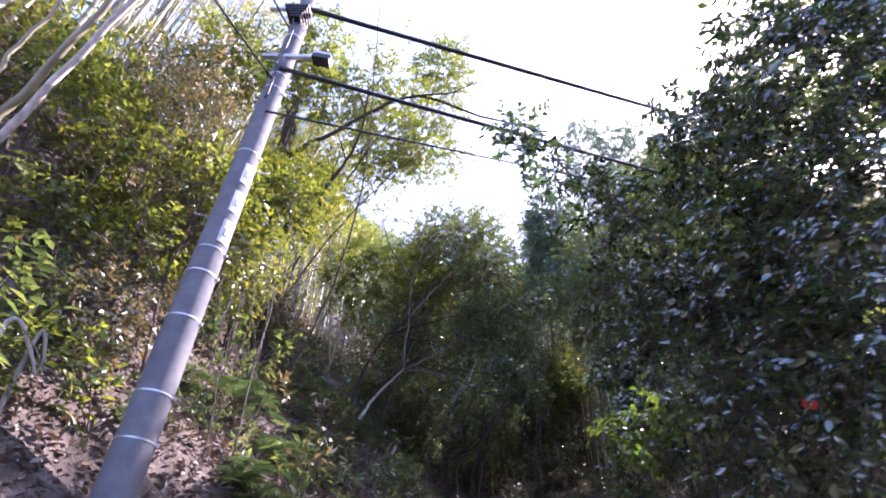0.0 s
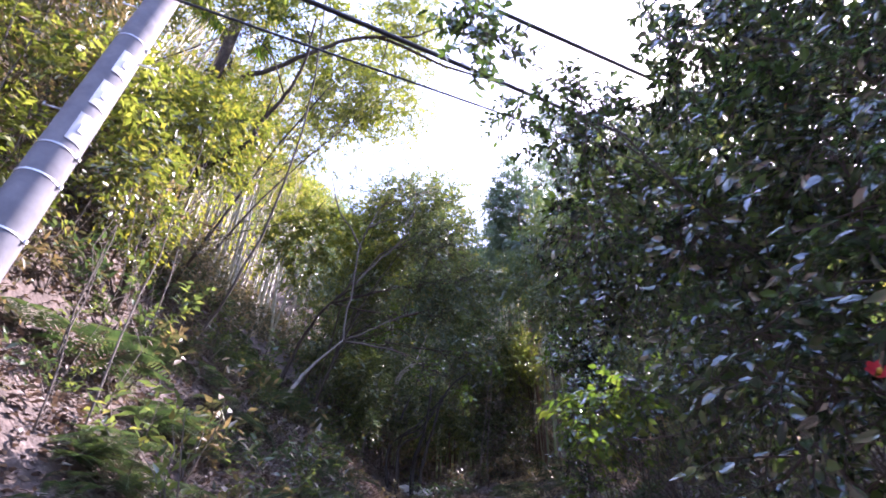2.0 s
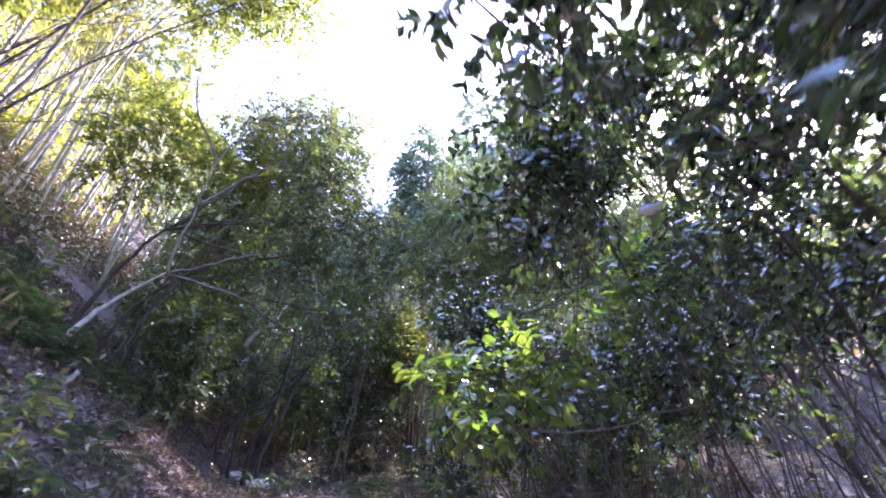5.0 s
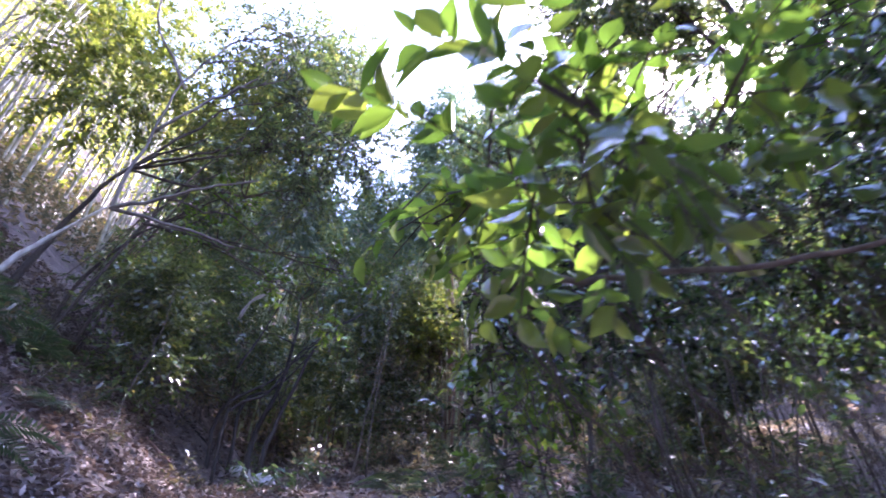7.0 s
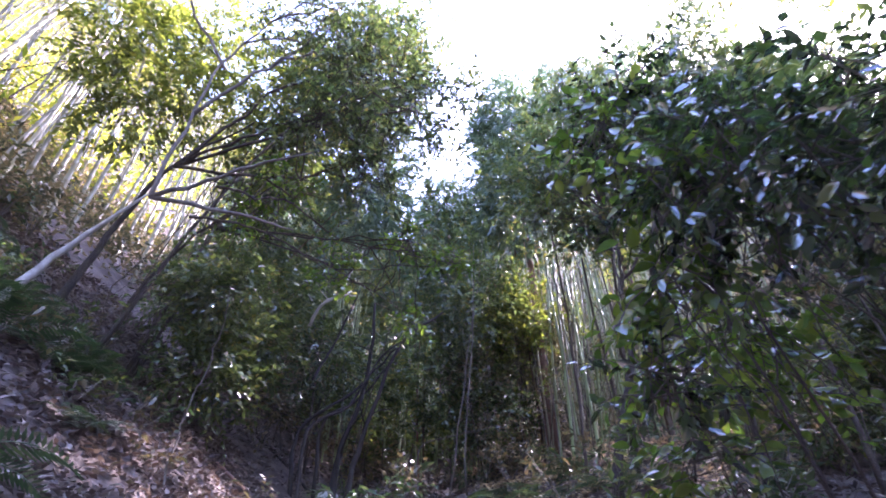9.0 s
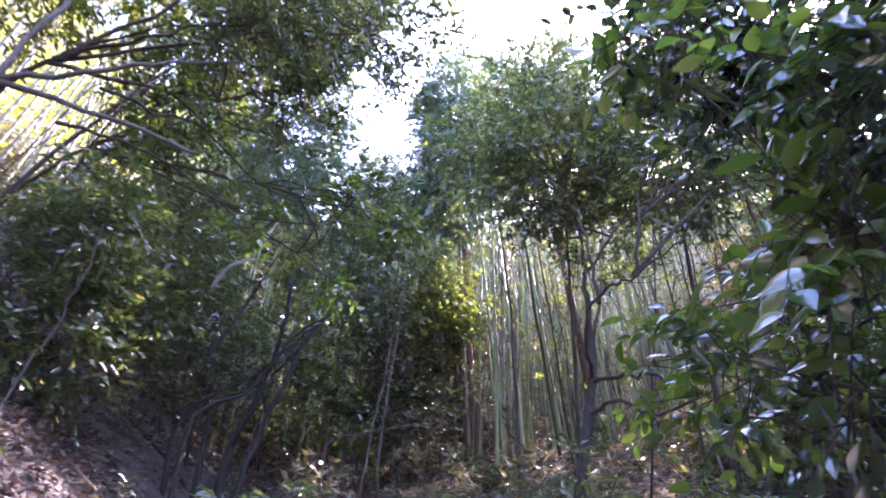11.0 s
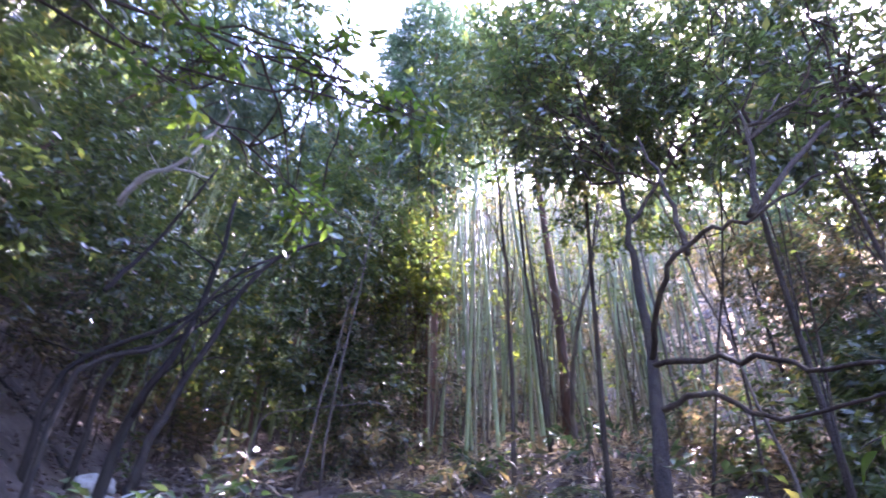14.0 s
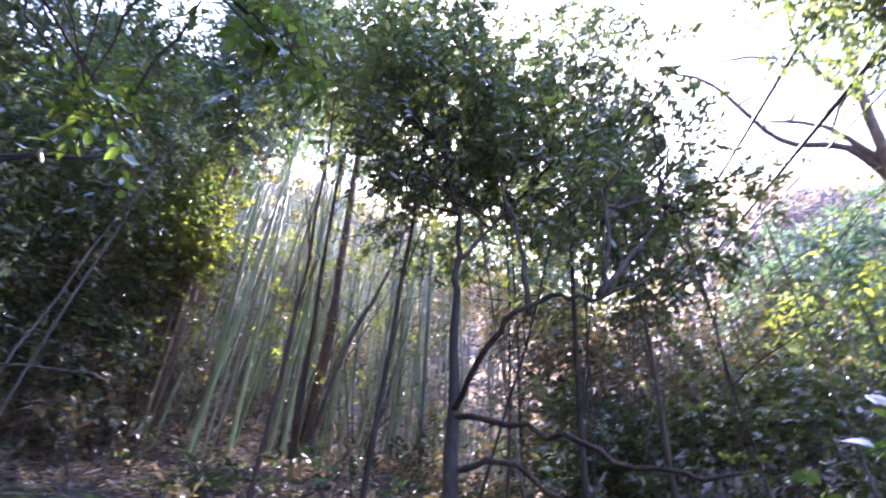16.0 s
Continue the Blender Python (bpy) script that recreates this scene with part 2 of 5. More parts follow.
def blades(buf, p, d, length, width, rng, fold=0.25, up=0.7, near=False, facing=0.0):
    """Leaf blades: base points p, directions d. Folded along the midrib; near ones have more shape."""
    n = len(p)
    d = unit(d)
    nrm = rng.normal(0, 0.5, (n, 3)) + np.array([0, 0, up]) + facing
    side = unit(np.cross(d, nrm))
    nrm = unit(np.cross(side, d))
    L = length * rng.uniform(0.65, 1.25, (n, 1))
    W = width * rng.uniform(0.7, 1.2, (n, 1))
    if not near:
        v = np.stack([p, p + d * L * 0.42 + side * W / 2 + nrm * W * fold, p + d * L, p + d * L * 0.42 - side * W / 2 + nrm * W * fold], 1)
        k = np.arange(n)[:, None] * 4
        f = np.concatenate([k + np.array([[0, 1, 2]]), k + np.array([[0, 2, 3]])], 0)
    elif near == "fine":
        drop = nrm * L * rng.uniform(0.03, 0.2, (n, 1))
        wave = rng.uniform(-0.06, 0.06, (n, 1))
        ring = [p]
        for s, w in ((0.1, 0.2), (0.26, 0.41), (0.45, 0.48), (0.64, 0.41), (0.82, 0.22)):
            ring.append(p + d * L * s + side * W * (w + wave * s) + nrm * W * fold * w * 1.6 - drop * s * s)
        ring.append(p + d * L - drop)
        for s, w in ((0.82, 0.22), (0.64, 0.41), (0.45, 0.48), (0.26, 0.41), (0.1, 0.2)):
            ring.append(p + d * L * s - side * W * (w - wave * s) + nrm * W * fold * w * 1.6 - drop * s * s)
        ring += [p + d * L * 0.3 - drop * 0.09, p + d * L * 0.65 - drop * 0.42]
        v = np.stack(ring, 1)
        k = np.arange(n)[:, None] * 14
        f = np.concatenate([k + np.array([q]) for q in ([0, 1, 12], [1, 2, 12], [2, 3, 12], [3, 13, 12], [3, 4, 13], [4, 5, 13], [5, 6, 13], [6, 7, 13], [7, 8, 13], [8, 9, 13], [9, 12, 13], [9, 10, 12], [10, 11, 12], [11, 0, 12])], 0)
    else:
        drop = nrm * L * rng.uniform(0.02, 0.16, (n, 1))
        m = p + d * L * 0.5
        v = np.stack([p, p + d * L * 0.25 + side * W * 0.42 + nrm * W * fold, p + d * L * 0.62 + side * W * 0.46 + nrm * W * fold * 0.6 - drop * 0.4,
                      p + d * L - drop, p + d * L * 0.62 - side * W * 0.46 + nrm * W * fold * 0.6 - drop * 0.4, p + d * L * 0.25 - side * W * 0.42 + nrm * W * fold, m], 1)
        k = np.arange(n)[:, None] * 7
        f = np.concatenate([k + np.array([q]) for q in ([0, 1, 6], [1, 2, 6], [2, 3, 6], [3, 4, 6], [4, 5, 6], [5, 0, 6])], 0)
    buf.add_array(v.reshape(-1, 3), f)


CAM_LINE = np.array([r[1:4] for r in PATH])


def clear_of_walk(p, gap):
    """Which points keep their distance from the line walked."""
    a, b = CAM_LINE[:-1], CAM_LINE[1:]
    ok = np.ones(len(p), bool)
    for s, e in zip(a, b):
        d = e - s
        t = np.clip(((p - s) @ d) / (d @ d + 1e-9), 0, 1)
        ok &= np.linalg.norm(p - s - t[:, None] * d, axis=1) > gap
    return ok


def lumpy(rng, n, c, r, shell):
    """Points in the outer part of a lumpy ellipsoid, with gaps, and the way outwards."""
    d = unit(rng.normal(0, 1, (n * 2, 3)))
    ph = rng.uniform(0, 6.28, 6)
    lump = 0.78 + 0.16 * np.sin(d[:, 0] * 5 + ph[0]) * np.sin(d[:, 1] * 6 + ph[1]) + 0.14 * np.sin(d[:, 2] * 8 + ph[2] + d[:, 0] * 4)
    keep = np.sin(d[:, 0] * 9 + ph[3]) + np.sin(d[:, 1] * 8 + ph[4]) + np.sin(d[:, 2] * 10 + ph[5]) > -1.25
    d, lump = d[keep][:n], lump[keep][:n]
    s = shell + (1 - shell) * rng.uniform(0, 1, (len(d), 1)) ** 0.6
    return np.asarray(c) + d * lump[:, None] * s * np.asarray(r), d


def sprays(buf, twigs, rng, p, out, per, reach, length, width, droop=0.35, near=False, gap=0.45):
    """Leafy twigs: from each point a short shoot with leaves on both sides."""
    d = unit(out * 0.8 + rng.normal(0, 0.6, p.shape) + np.array([0, 0, 0.1]))
    d[:, 2] -= droop * 0.5
    d = unit(d)
    reach = reach * rng.uniform(0.5, 1.3, (len(p), 1))
    k = np.tile(np.arange(per), len(p))
    P, D, Rr = (np.repeat(a, per, 0) for a in (p, d, reach))
    t = (k + rng.uniform(0, 0.8, len(k)))[:, None] / per
    side = unit(np.cross(D, rng.normal(0, 0.25, D.shape) + np.array([0, 0, 1.0]))) * np.where(k % 2, 1, -1)[:, None]
    pos = P + D * Rr * t + rng.normal(0, 0.012, P.shape)
    pos[:, 2] -= droop * (t[:, 0] * Rr[:, 0]) ** 2
    ld = D * 0.7 + side * 0.8 + rng.normal(0, 0.25, D.shape)
    ld[:, 2] -= droop * 0.6
    ok = clear_of_walk(pos, gap) if gap else slice(None)
    blades(buf, pos[ok], ld[ok], length, width, rng, near=near, facing=0.95 * np.repeat(out, per, 0)[ok])
    if twigs is not None:
        for a, q, r in zip(p[:400], d[:400], reach[:400]):
            e = a + q * r
            e[2] -= droop * r[0] ** 2
            if gap and not clear_of_walk(np.stack([a, e]), gap).all():
                continue
            tube(twigs, [a - q * r * 0.6, a + q * r * 0.5 + np.array([0, 0, 0.02]), e], [0.005, 0.0035, 0.002], 4, False)


XC = ((-40, -2), (-10, -.6), (0, 0), (2.7, .7), (5.6, 2.0), (8, 2.0), (12, 1.65), (16, 1.4), (22, 1.8), (40, 3), (90, 3))
ZP = ((-60, -14), (-10, -2.6), (0, 0), (2.7, .92), (5.6, 1.53), (7.3, 1.92), (8.7, 2.38), (10.4, 3.11), (11.7, 3.77), (13.4, 4.5), (21, 7.2), (26, 9.8), (32, 15), (38, 23), (45, 31), (60, 44), (140, 62), (700, 80))


def ground_z(x, y):
    """The ravine: a track that climbs, a steep bank on one side and a gentler wooded slope on the other."""
    x, y = np.asarray(x, float), np.asarray(y, float)
    d = x - np.interp(y, *zip(*XC))
    z = np.interp(y, *zip(*ZP))
    foot = np.interp(y, (-10, 3.5, 5, 7, 9, 11, 14, 17, 40), (0.42, 0.42, 0.45, 0.52, 0.70, 0.86, 0.90, 0.95, 0.75))
    upper = np.interp(y, (-10, 3, 8, 11, 14, 40), (0.9, 1.25, 1.15, 0.90, 0.95, 0.75))
    left = np.clip(-d - 1.2, 0, None)
    left = np.minimum(left, 2.8) * foot + np.clip(left - 2.8, 0, 5.2) * upper + np.clip(left - 8, 0, 60) * 0.95 + np.clip(left - 4.2, 0, 1.6) * np.interp(y, (1, 3, 9, 11.5), (0.4, 1.3, 1.3, 0))
    right = np.clip(d - 1.6, 0, None)
    shelf = np.clip(right, 0, 3) * np.interp(y, (13, 18), (0, 0.22))
    right = np.where(right < 14, right * 0.14, 1.96 + 42 * (1 - np.exp(-np.clip(right - 14, 0, None) / 27)) * np.interp(y, (15, 24), (1.15, 0.45)) + np.clip(right - 14, 0, 8) * 0.12 * np.sin(y * 0.9 + x * 0.3))
    lump = 0.10 * np.sin(x * 1.7 + y * 0.6) * np.sin(y * 1.3 - x * 0.4) + 0.05 * np.sin(x * 4.1 + 1) * np.sin(y * 3.7)
    return z + left + right + shelf + lump * np.clip(np.abs(d) - 0.3, 0, 1.5)


def gz(x, y):
    return float(ground_z(x, y))


# ---------------------------------------------------------------- ground
xs = np.concatenate([np.linspace(-700, -40, 14), np.linspace(-36, -13, 18), np.linspace(-12, 20, 108), np.linspace(21, 45, 18), np.linspace(50, 700, 14)])
ys = np.concatenate([np.linspace(-700, -30, 12), np.linspace(-25, -6, 12), np.linspace(-5, 32, 124), np.linspace(33, 70, 20), np.linspace(80, 700, 14)])
gx, gy = np.meshgrid(xs, ys)
gb = Buf()
gb.v.append(np.stack([gx, gy, ground_z(gx, gy)], -1).reshape(-1, 3))
nx = len(xs)
gb.f = [(j * nx + i, j * nx + i + 1, (j + 1) * nx + i + 1, (j + 1) * nx + i) for j in range(len(ys) - 1) for i in range(nx - 1)]
tagged(part("ground", gb, M_GROUND), "brown forest soil of a steep wooded ravine", "ground", kind="structure")


def scatter(name, label, n, area, length, width, mat, lift, seed, gap=0.5):
    """Loose leaves over a stretch of the plan (x0, y0, x1, y1)."""
    rng = np.random.default_rng(seed)
    x, y = rng.uniform(area[0], area[2], n), rng.uniform(area[1], area[3], n)
    p = np.stack([x, y, ground_z(x, y) + rng.uniform(0.01, lift, n)], 1)
    b = Buf()
    d = rng.normal(0, 1, (n, 3)) * np.array([1, 1, 0.35])
    d[:, 2] += 0.3 * np.clip(lift - 0.1, 0, 1)
    blades(b, p, d, length, width, rng, up=1.2)
    tagged(part(name, b, mat), label, "leaf litter", kind="stuff")


scatter("leaf_litter", "dry brown fallen leaves covering the bank", 62000, (-8, 3, 1.5, 17), 0.10, 0.048, M_LITTER, 0.06, 1)
scatter("leaf_litter", "dry brown fallen leaves on the forest floor", 30000, (-3, 10, 13, 27), 0.11, 0.05, M_LITTER, 0.06, 2)
scatter("leaf_litter", "dry brown fallen leaves beside the track", 22000, (2.5, 3, 13, 12), 0.11, 0.05, M_LITTER, 0.06, 4)
scatter("leaf_litter", "straw-coloured bamboo leaves under the grove, paled to stand for sunlit patches", 30000, (3.5, 15, 17, 30), 0.15, 0.035, M_SUNSTRAW, 0.09, 3)

# ---------------------------------------------------------------- utility pole
POLE = (-2.28, 4.47)
POLE_FOOT = (-2.52, 4.47)


def utility_pole(x, y):
    z0, top = gz(x, y) - 0.3, 12.9
    ob = thing("utility_pole", "tall grey concrete utility pole with steel bands and number plates", "utility pole", at=(x, y, z0))
    H = top - z0
    r0, r1 = 0.168, 0.10

    def r(z):
        return r0 + (r1 - r0) * z / H
    ob.rotation_euler = (0, radians(2.4), 0)
    b = Buf()
    tube(b, [(0, 0, H * k / 30) for k in range(31)], [r(H * k / 30) for k in range(31)], 32)
    part("shaft", b, M_CONCRETE, ob)
    for z in (2.55, 3.15, 3.55, 4.3, 4.82, 5.12, 6.6, 7.9, 8.2, 9.2):
        b = Buf()
        zz = z - z0
        tube(b, [(0, 0, zz - 0.008), (0, 0, zz + 0.008)], [r(zz) + 0.005] * 2, 32)
        box(b, ((r(zz) + 0.012) * math.cos(0.2), (r(zz) + 0.012) * math.sin(0.2), zz), (0.03, 0.02, 0.03))
        part("steel_band", b, M_STEEL, ob, smooth=False)
    for k, z in enumerate((5.35, 5.78, 6.22)):
        zz = z - z0
        b = Buf()
        c = np.linspace(-0.5, 0.5, 9) + radians(-28)
        v = [((r(zz) + 0.008) * math.cos(a), (r(zz) + 0.008) * math.sin(a), zz + h) for h in (-0.15, 0.15) for a in c]
        v += [((r(zz) + 0.002) * math.cos(a), (r(zz) + 0.002) * math.sin(a), zz + h) for h in (-0.15, 0.15) for a in c]
        f = [(i, i + 1, i + 10, i + 9) for i in range(8)] + [(18 + i, 27 + i, 28 + i, 19 + i) for i in range(8)]
        f += [(i + 9, i + 10, i + 28, i + 27) for i in range(8)] + [(i, i + 18, i + 19, i + 1) for i in range(8)] + [(0, 9, 27, 18), (8, 26, 35, 17)]
        b.add(v, f)
        plate = part("number_plate", b, M_PLATE, ob, "white number plate", smooth=False)
        b = Buf()
        a = radians(-28) - 0.03
        box(b, ((r(zz) + 0.012) * math.cos(a), (r(zz) + 0.012) * math.sin(a), zz), (0.006, 0.05, 0.10), Matrix.Rotation(a, 3, "Z"))
        part("print", b, M_INK, plate, "faded grey block of print", smooth=False)
    for k in range(9):
        z = 5.6 + k * 0.8 - z0
        a = radians(15) if k % 2 else radians(195)
        b = Buf()
        d = np.array([math.cos(a), math.sin(a), 0])
        tube(b, [d * r(z) * 0.9 + (0, 0, z), d * (r(z) + 0.16) + (0, 0, z)], 0.009, 8)
        tube(b, [d * (r(z) + 0.15) + (0, 0, z - 0.004), d * (r(z) + 0.15) + (0, 0, z + 0.03)], 0.008, 8)
        part("step_bolt", b, M_STEEL, ob, "galvanised step bolt")
    # arms with small dark junction boxes
    for z, side, ln in ((9.95, -1, 0.5), (8.62, 1, 0.55), (8.62, -1, 0.3), (11.6, 1, 0.8), (11.75, -1, 1.0)):
        b = Buf()
        box(b, (side * ln / 2, -0.1, z - z0), (ln, 0.06, 0.06))
        arm = part("bracket_arm", b, M_STEEL, ob, "galvanised bracket arm", smooth=False)
        if side > 0:
            for dz, h, mat, words in ((-0.10, 0.09, M_RUBBER, "black junction box"), (-0.03, 0.045, M_PLATE, "white lid")):
                b = Buf()
                box(b, (ln + 0.02, -0.12, z - z0 + dz), (0.26, 0.16, h), Matrix.Rotation(0.25, 3, "Y"))
                part("fitting", b, mat, arm, words, smooth=False)
    b = Buf()
    for k in range(5):
        box(b, (0.0, -r(8) - 0.02, 9.75 - z0 - k * 0.05), (0.36 - k * 0.05, 0.30 - k * 0.03, 0.05))
    part("cable_clamp", b, M_RUBBER, ob, "black rubber cable clamp", smooth=False)
    b = Buf()
    tube(b, [(0.03 * math.sin(q), -r(6) - 0.03 + 0.02 * math.cos(q * 2), 7.6 - z0 + q * 0.18) for q in np.linspace(0, 12, 40)], 0.014, 6)
    part("service_wire", b, M_RUBBER, ob, "black wire running up the pole")


utility_pole(*POLE_FOOT)


def cable(a, b, sag, r, label, sleeve=None):
    t = np.linspace(0, 1, 40)[:, None]
    p = np.array(a) + (np.array(b) - np.array(a)) * t
    p[:, 2] -= sag * 4 * (t * (1 - t))[:, 0]
    ob = thing("overhead_cable", label, "cable", "overhead cables")
    u = Buf()
    tube(u, p, r, 7)
    part("wire", u, M_RUBBER, ob)
    if sleeve:
        i, j, mat = sleeve
        u = Buf()
        tube(u, p[i:j], [r * 1.5] + [r * 4.0] * (j - i - 2) + [r * 1.5], 10)
        part("splice_sleeve", u, mat, ob, "pale plastic splice sleeve")


for z0, end, r, words in ((9.95, (28, 19.95, 20.6), 0.042, "thick black overhead cable strung from the pole"),
                          (8.26, (28, 21.47, 17.92), 0.036, "black overhead cable strung from the pole"),
                          (7.3, (28, 21.5, 18.3), 0.016, "thin black overhead wire strung from the pole")):
    cable((POLE[0] + 0.05, POLE[1] - 0.15, z0), end, 0.12, r, words)
cable((POLE[0], POLE[1] - 0.15, 8.0), (-6.0, -1.0, 11.2), 0.15, 0.016, "black cable with a pale splice sleeve", (7, 13, M_PLATE))
cable((POLE[0], POLE[1] - 0.15, 9.3), (-5.2, -1.0, 13.0), 0.15, 0.016, "black cable running back from the pole", (7, 13, M_RUBBER))

# ---------------------------------------------------------------- bamboo


def bamboo(seed, height, mat, leaves, r=0.045, bend=0.12):
    rng = np.random.default_rng(seed)
    ob = thing("bamboo", "tall bamboo culm with ringed nodes and thin leafy top", "bamboo", "bamboo grove")
    n = int(height / 0.42)
    t = np.linspace(0, 1, n)
    a = rng.uniform(0, 6.28)
    line = np.stack([np.cos(a) * bend * height * t ** 2.4, np.sin(a) * bend * height * t ** 2.4, height * t * (1 - 0.06 * t)], 1)
    pts, rad = [], []
    for i in range(n - 1):
        R = r * (1 - 0.8 * (i / n) ** 1.2)
        d = line[i + 1] - line[i]
        for k, g in ((0.0, 1.18), (0.05, 0.95), (0.94, 0.95)):
            pts.append(line[i] + d * k)
            rad.append(R * g)
    b = Buf()
    tube(b, pts, rad, 6)
    part("culm", b, mat, ob)
    lb, tw = Buf(), Buf()
    if leaves:
        m = leaves // 10
        tt = 0.42 + 0.58 * rng.uniform(0, 1, m) ** 0.75
        p = np.stack([np.interp(tt, t, line[:, c]) for c in range(3)], 1)
        d = unit(rng.normal(0, 1, (m, 3)) * np.array([1, 1, 0.4]) + np.array([0, 0, 0.35]))
        ln = rng.uniform(0.3, 1.2, m) * (1.15 - tt)[:] * 2.2 * height / 10
        for q, e, l in zip(p, d, ln):
            tube(tw, [q, q + e * l * 0.6, q + e * l + np.array([0, 0, -0.2 * l])], [0.008, 0.005, 0.002], 3, False)
        tip = p + d * ln[:, None] * rng.uniform(0.45, 1.0, (m, 1))
        sprays(lb, None, rng, tip, d, 10, 0.4, 0.14, 0.024, 0.6, gap=0)
        tagged(part("branch_growth", tw, mat, ob), kind="stuff")
        tagged(part("foliage", lb, M_BAMBOO_LEAF, ob, "narrow yellow-green bamboo leaves"), kind="stuff")
    return ob


def grove(master_list, spots, seed, lean):
    rng = np.random.default_rng(seed)
    used = set()
    for x, y in spots:
        k = int(rng.integers(len(master_list)))
        m = master_list[k]
        s = rng.uniform(0.8, 1.2)
        mat = Matrix.Translation((x, y, gz(x, y) - 0.1)) @ Euler((radians(rng.normal(lean[1], 3)), radians(rng.normal(lean[0], 3)), 0)).to_matrix().to_4x4() @ Matrix.Rotation(rng.uniform(0, 6.28), 4, "Z") @ Matrix.Diagonal((1, 1, s, 1))
        if k in used:
            copy_thing(m, mat)
        else:
            m.matrix_basis = mat
            used.add(k)


def spots_in(rng, n, x0, x1, y0, y1):
    return [(rng.uniform(x0, x1), rng.uniform(y0, y1)) for _ in range(n)]


rg = np.random.default_rng(5)
tan_culms = [bamboo(10 + k, 11 + k, M_CULM, 420, 0.04 + 0.006 * k) for k in range(4)]
spots = []
for _ in range(120):
    y = rg.uniform(7.5, 26)
    x = float(np.interp(y, *zip(*XC))) - rg.uniform(6.3, 14)
    spots.append((x, y))
spots += [(rg.uniform(-10, -5.6), rg.uniform(2.5, 9)) for _ in range(28)]
grove(tan_culms, spots, 3, (2, 0))
green_culms = [bamboo(20 + k, 9 + k, M_CULM_GREEN if k % 2 else M_CULM, 30, 0.021 + 0.006 * k, 0.06) for k in range(4)]
grove(green_culms, spots_in(rg, 225, 5.4, 15, 18.5, 29), 4, (1, 2))


def thicket(label, n, area, height, r, mat, lean, leaves, seed):
    """Thin culms standing too close together to count."""
    rng = np.random.default_rng(seed)
    ob = thing("bamboo_thicket", label, "bamboo")
    b, lb = Buf(), Buf()
    for _ in range(n):
        x, y = rng.uniform(area[0], area[1]), rng.uniform(area[2], area[3])
        h, k = height * rng.uniform(0.75, 1.2), r * rng.uniform(0.7, 1.3)
        t = np.linspace(0, 1, 13)
        off = np.array([rng.normal(lean[0], 0.05), rng.normal(lean[1], 0.05)]) * h
        line = np.stack([x + off[0] * t ** 1.4, y + off[1] * t ** 1.4, gz(x, y) - 0.1 + h * t], 1)
        pts, rad = [], []
        for i in range(12):
            d, q = line[i + 1] - line[i], k * (1 - 0.75 * (i / 12) ** 1.3)
            for s, g in ((0.0, 1.2), (0.05, 0.95), (0.94, 0.95)):
                pts.append(line[i] + d * s)
                rad.append(q * g)
        tube(b, pts, rad, 5)
        if leaves:
            i = rng.integers(6, 13, leaves)
            e = unit(rng.normal(0, 1, (leaves, 3)) * np.array([1, 1, 0.4]))
            sprays(lb, None, rng, line[i] + e * rng.uniform(0.1, 0.9, (leaves, 1)), e, 10, 0.4, 0.14, 0.026, 0.6, gap=0)
    tagged(part("culms", b, mat, ob), kind="stuff")
    if lb.n:
        tagged(part("foliage", lb, M_BAMBOO_LEAF, ob), kind="stuff")
    tagged(ob, label, "bamboo", kind="stuff")


thicket("tan leaning bamboo culms crowded on the upper slope", 110, (-15, -5.8, 2.5, 13), 12, 0.042, M_CULM, (0.04, 0.0), 2, 61)
thicket("thin bamboo culms in the dim head of the ravine", 70, (-3, 4.5, 22, 30), 9, 0.035, M_CULM_GREEN, (0.02, -0.03), 10, 62)
thicket("thin pale bamboo culms far back in the grove", 280, (5, 22, 27, 36), 10, 0.034, M_CULM, (0.0, -0.02), 1, 63)

# ---------------------------------------------------------------- trees and shrubs


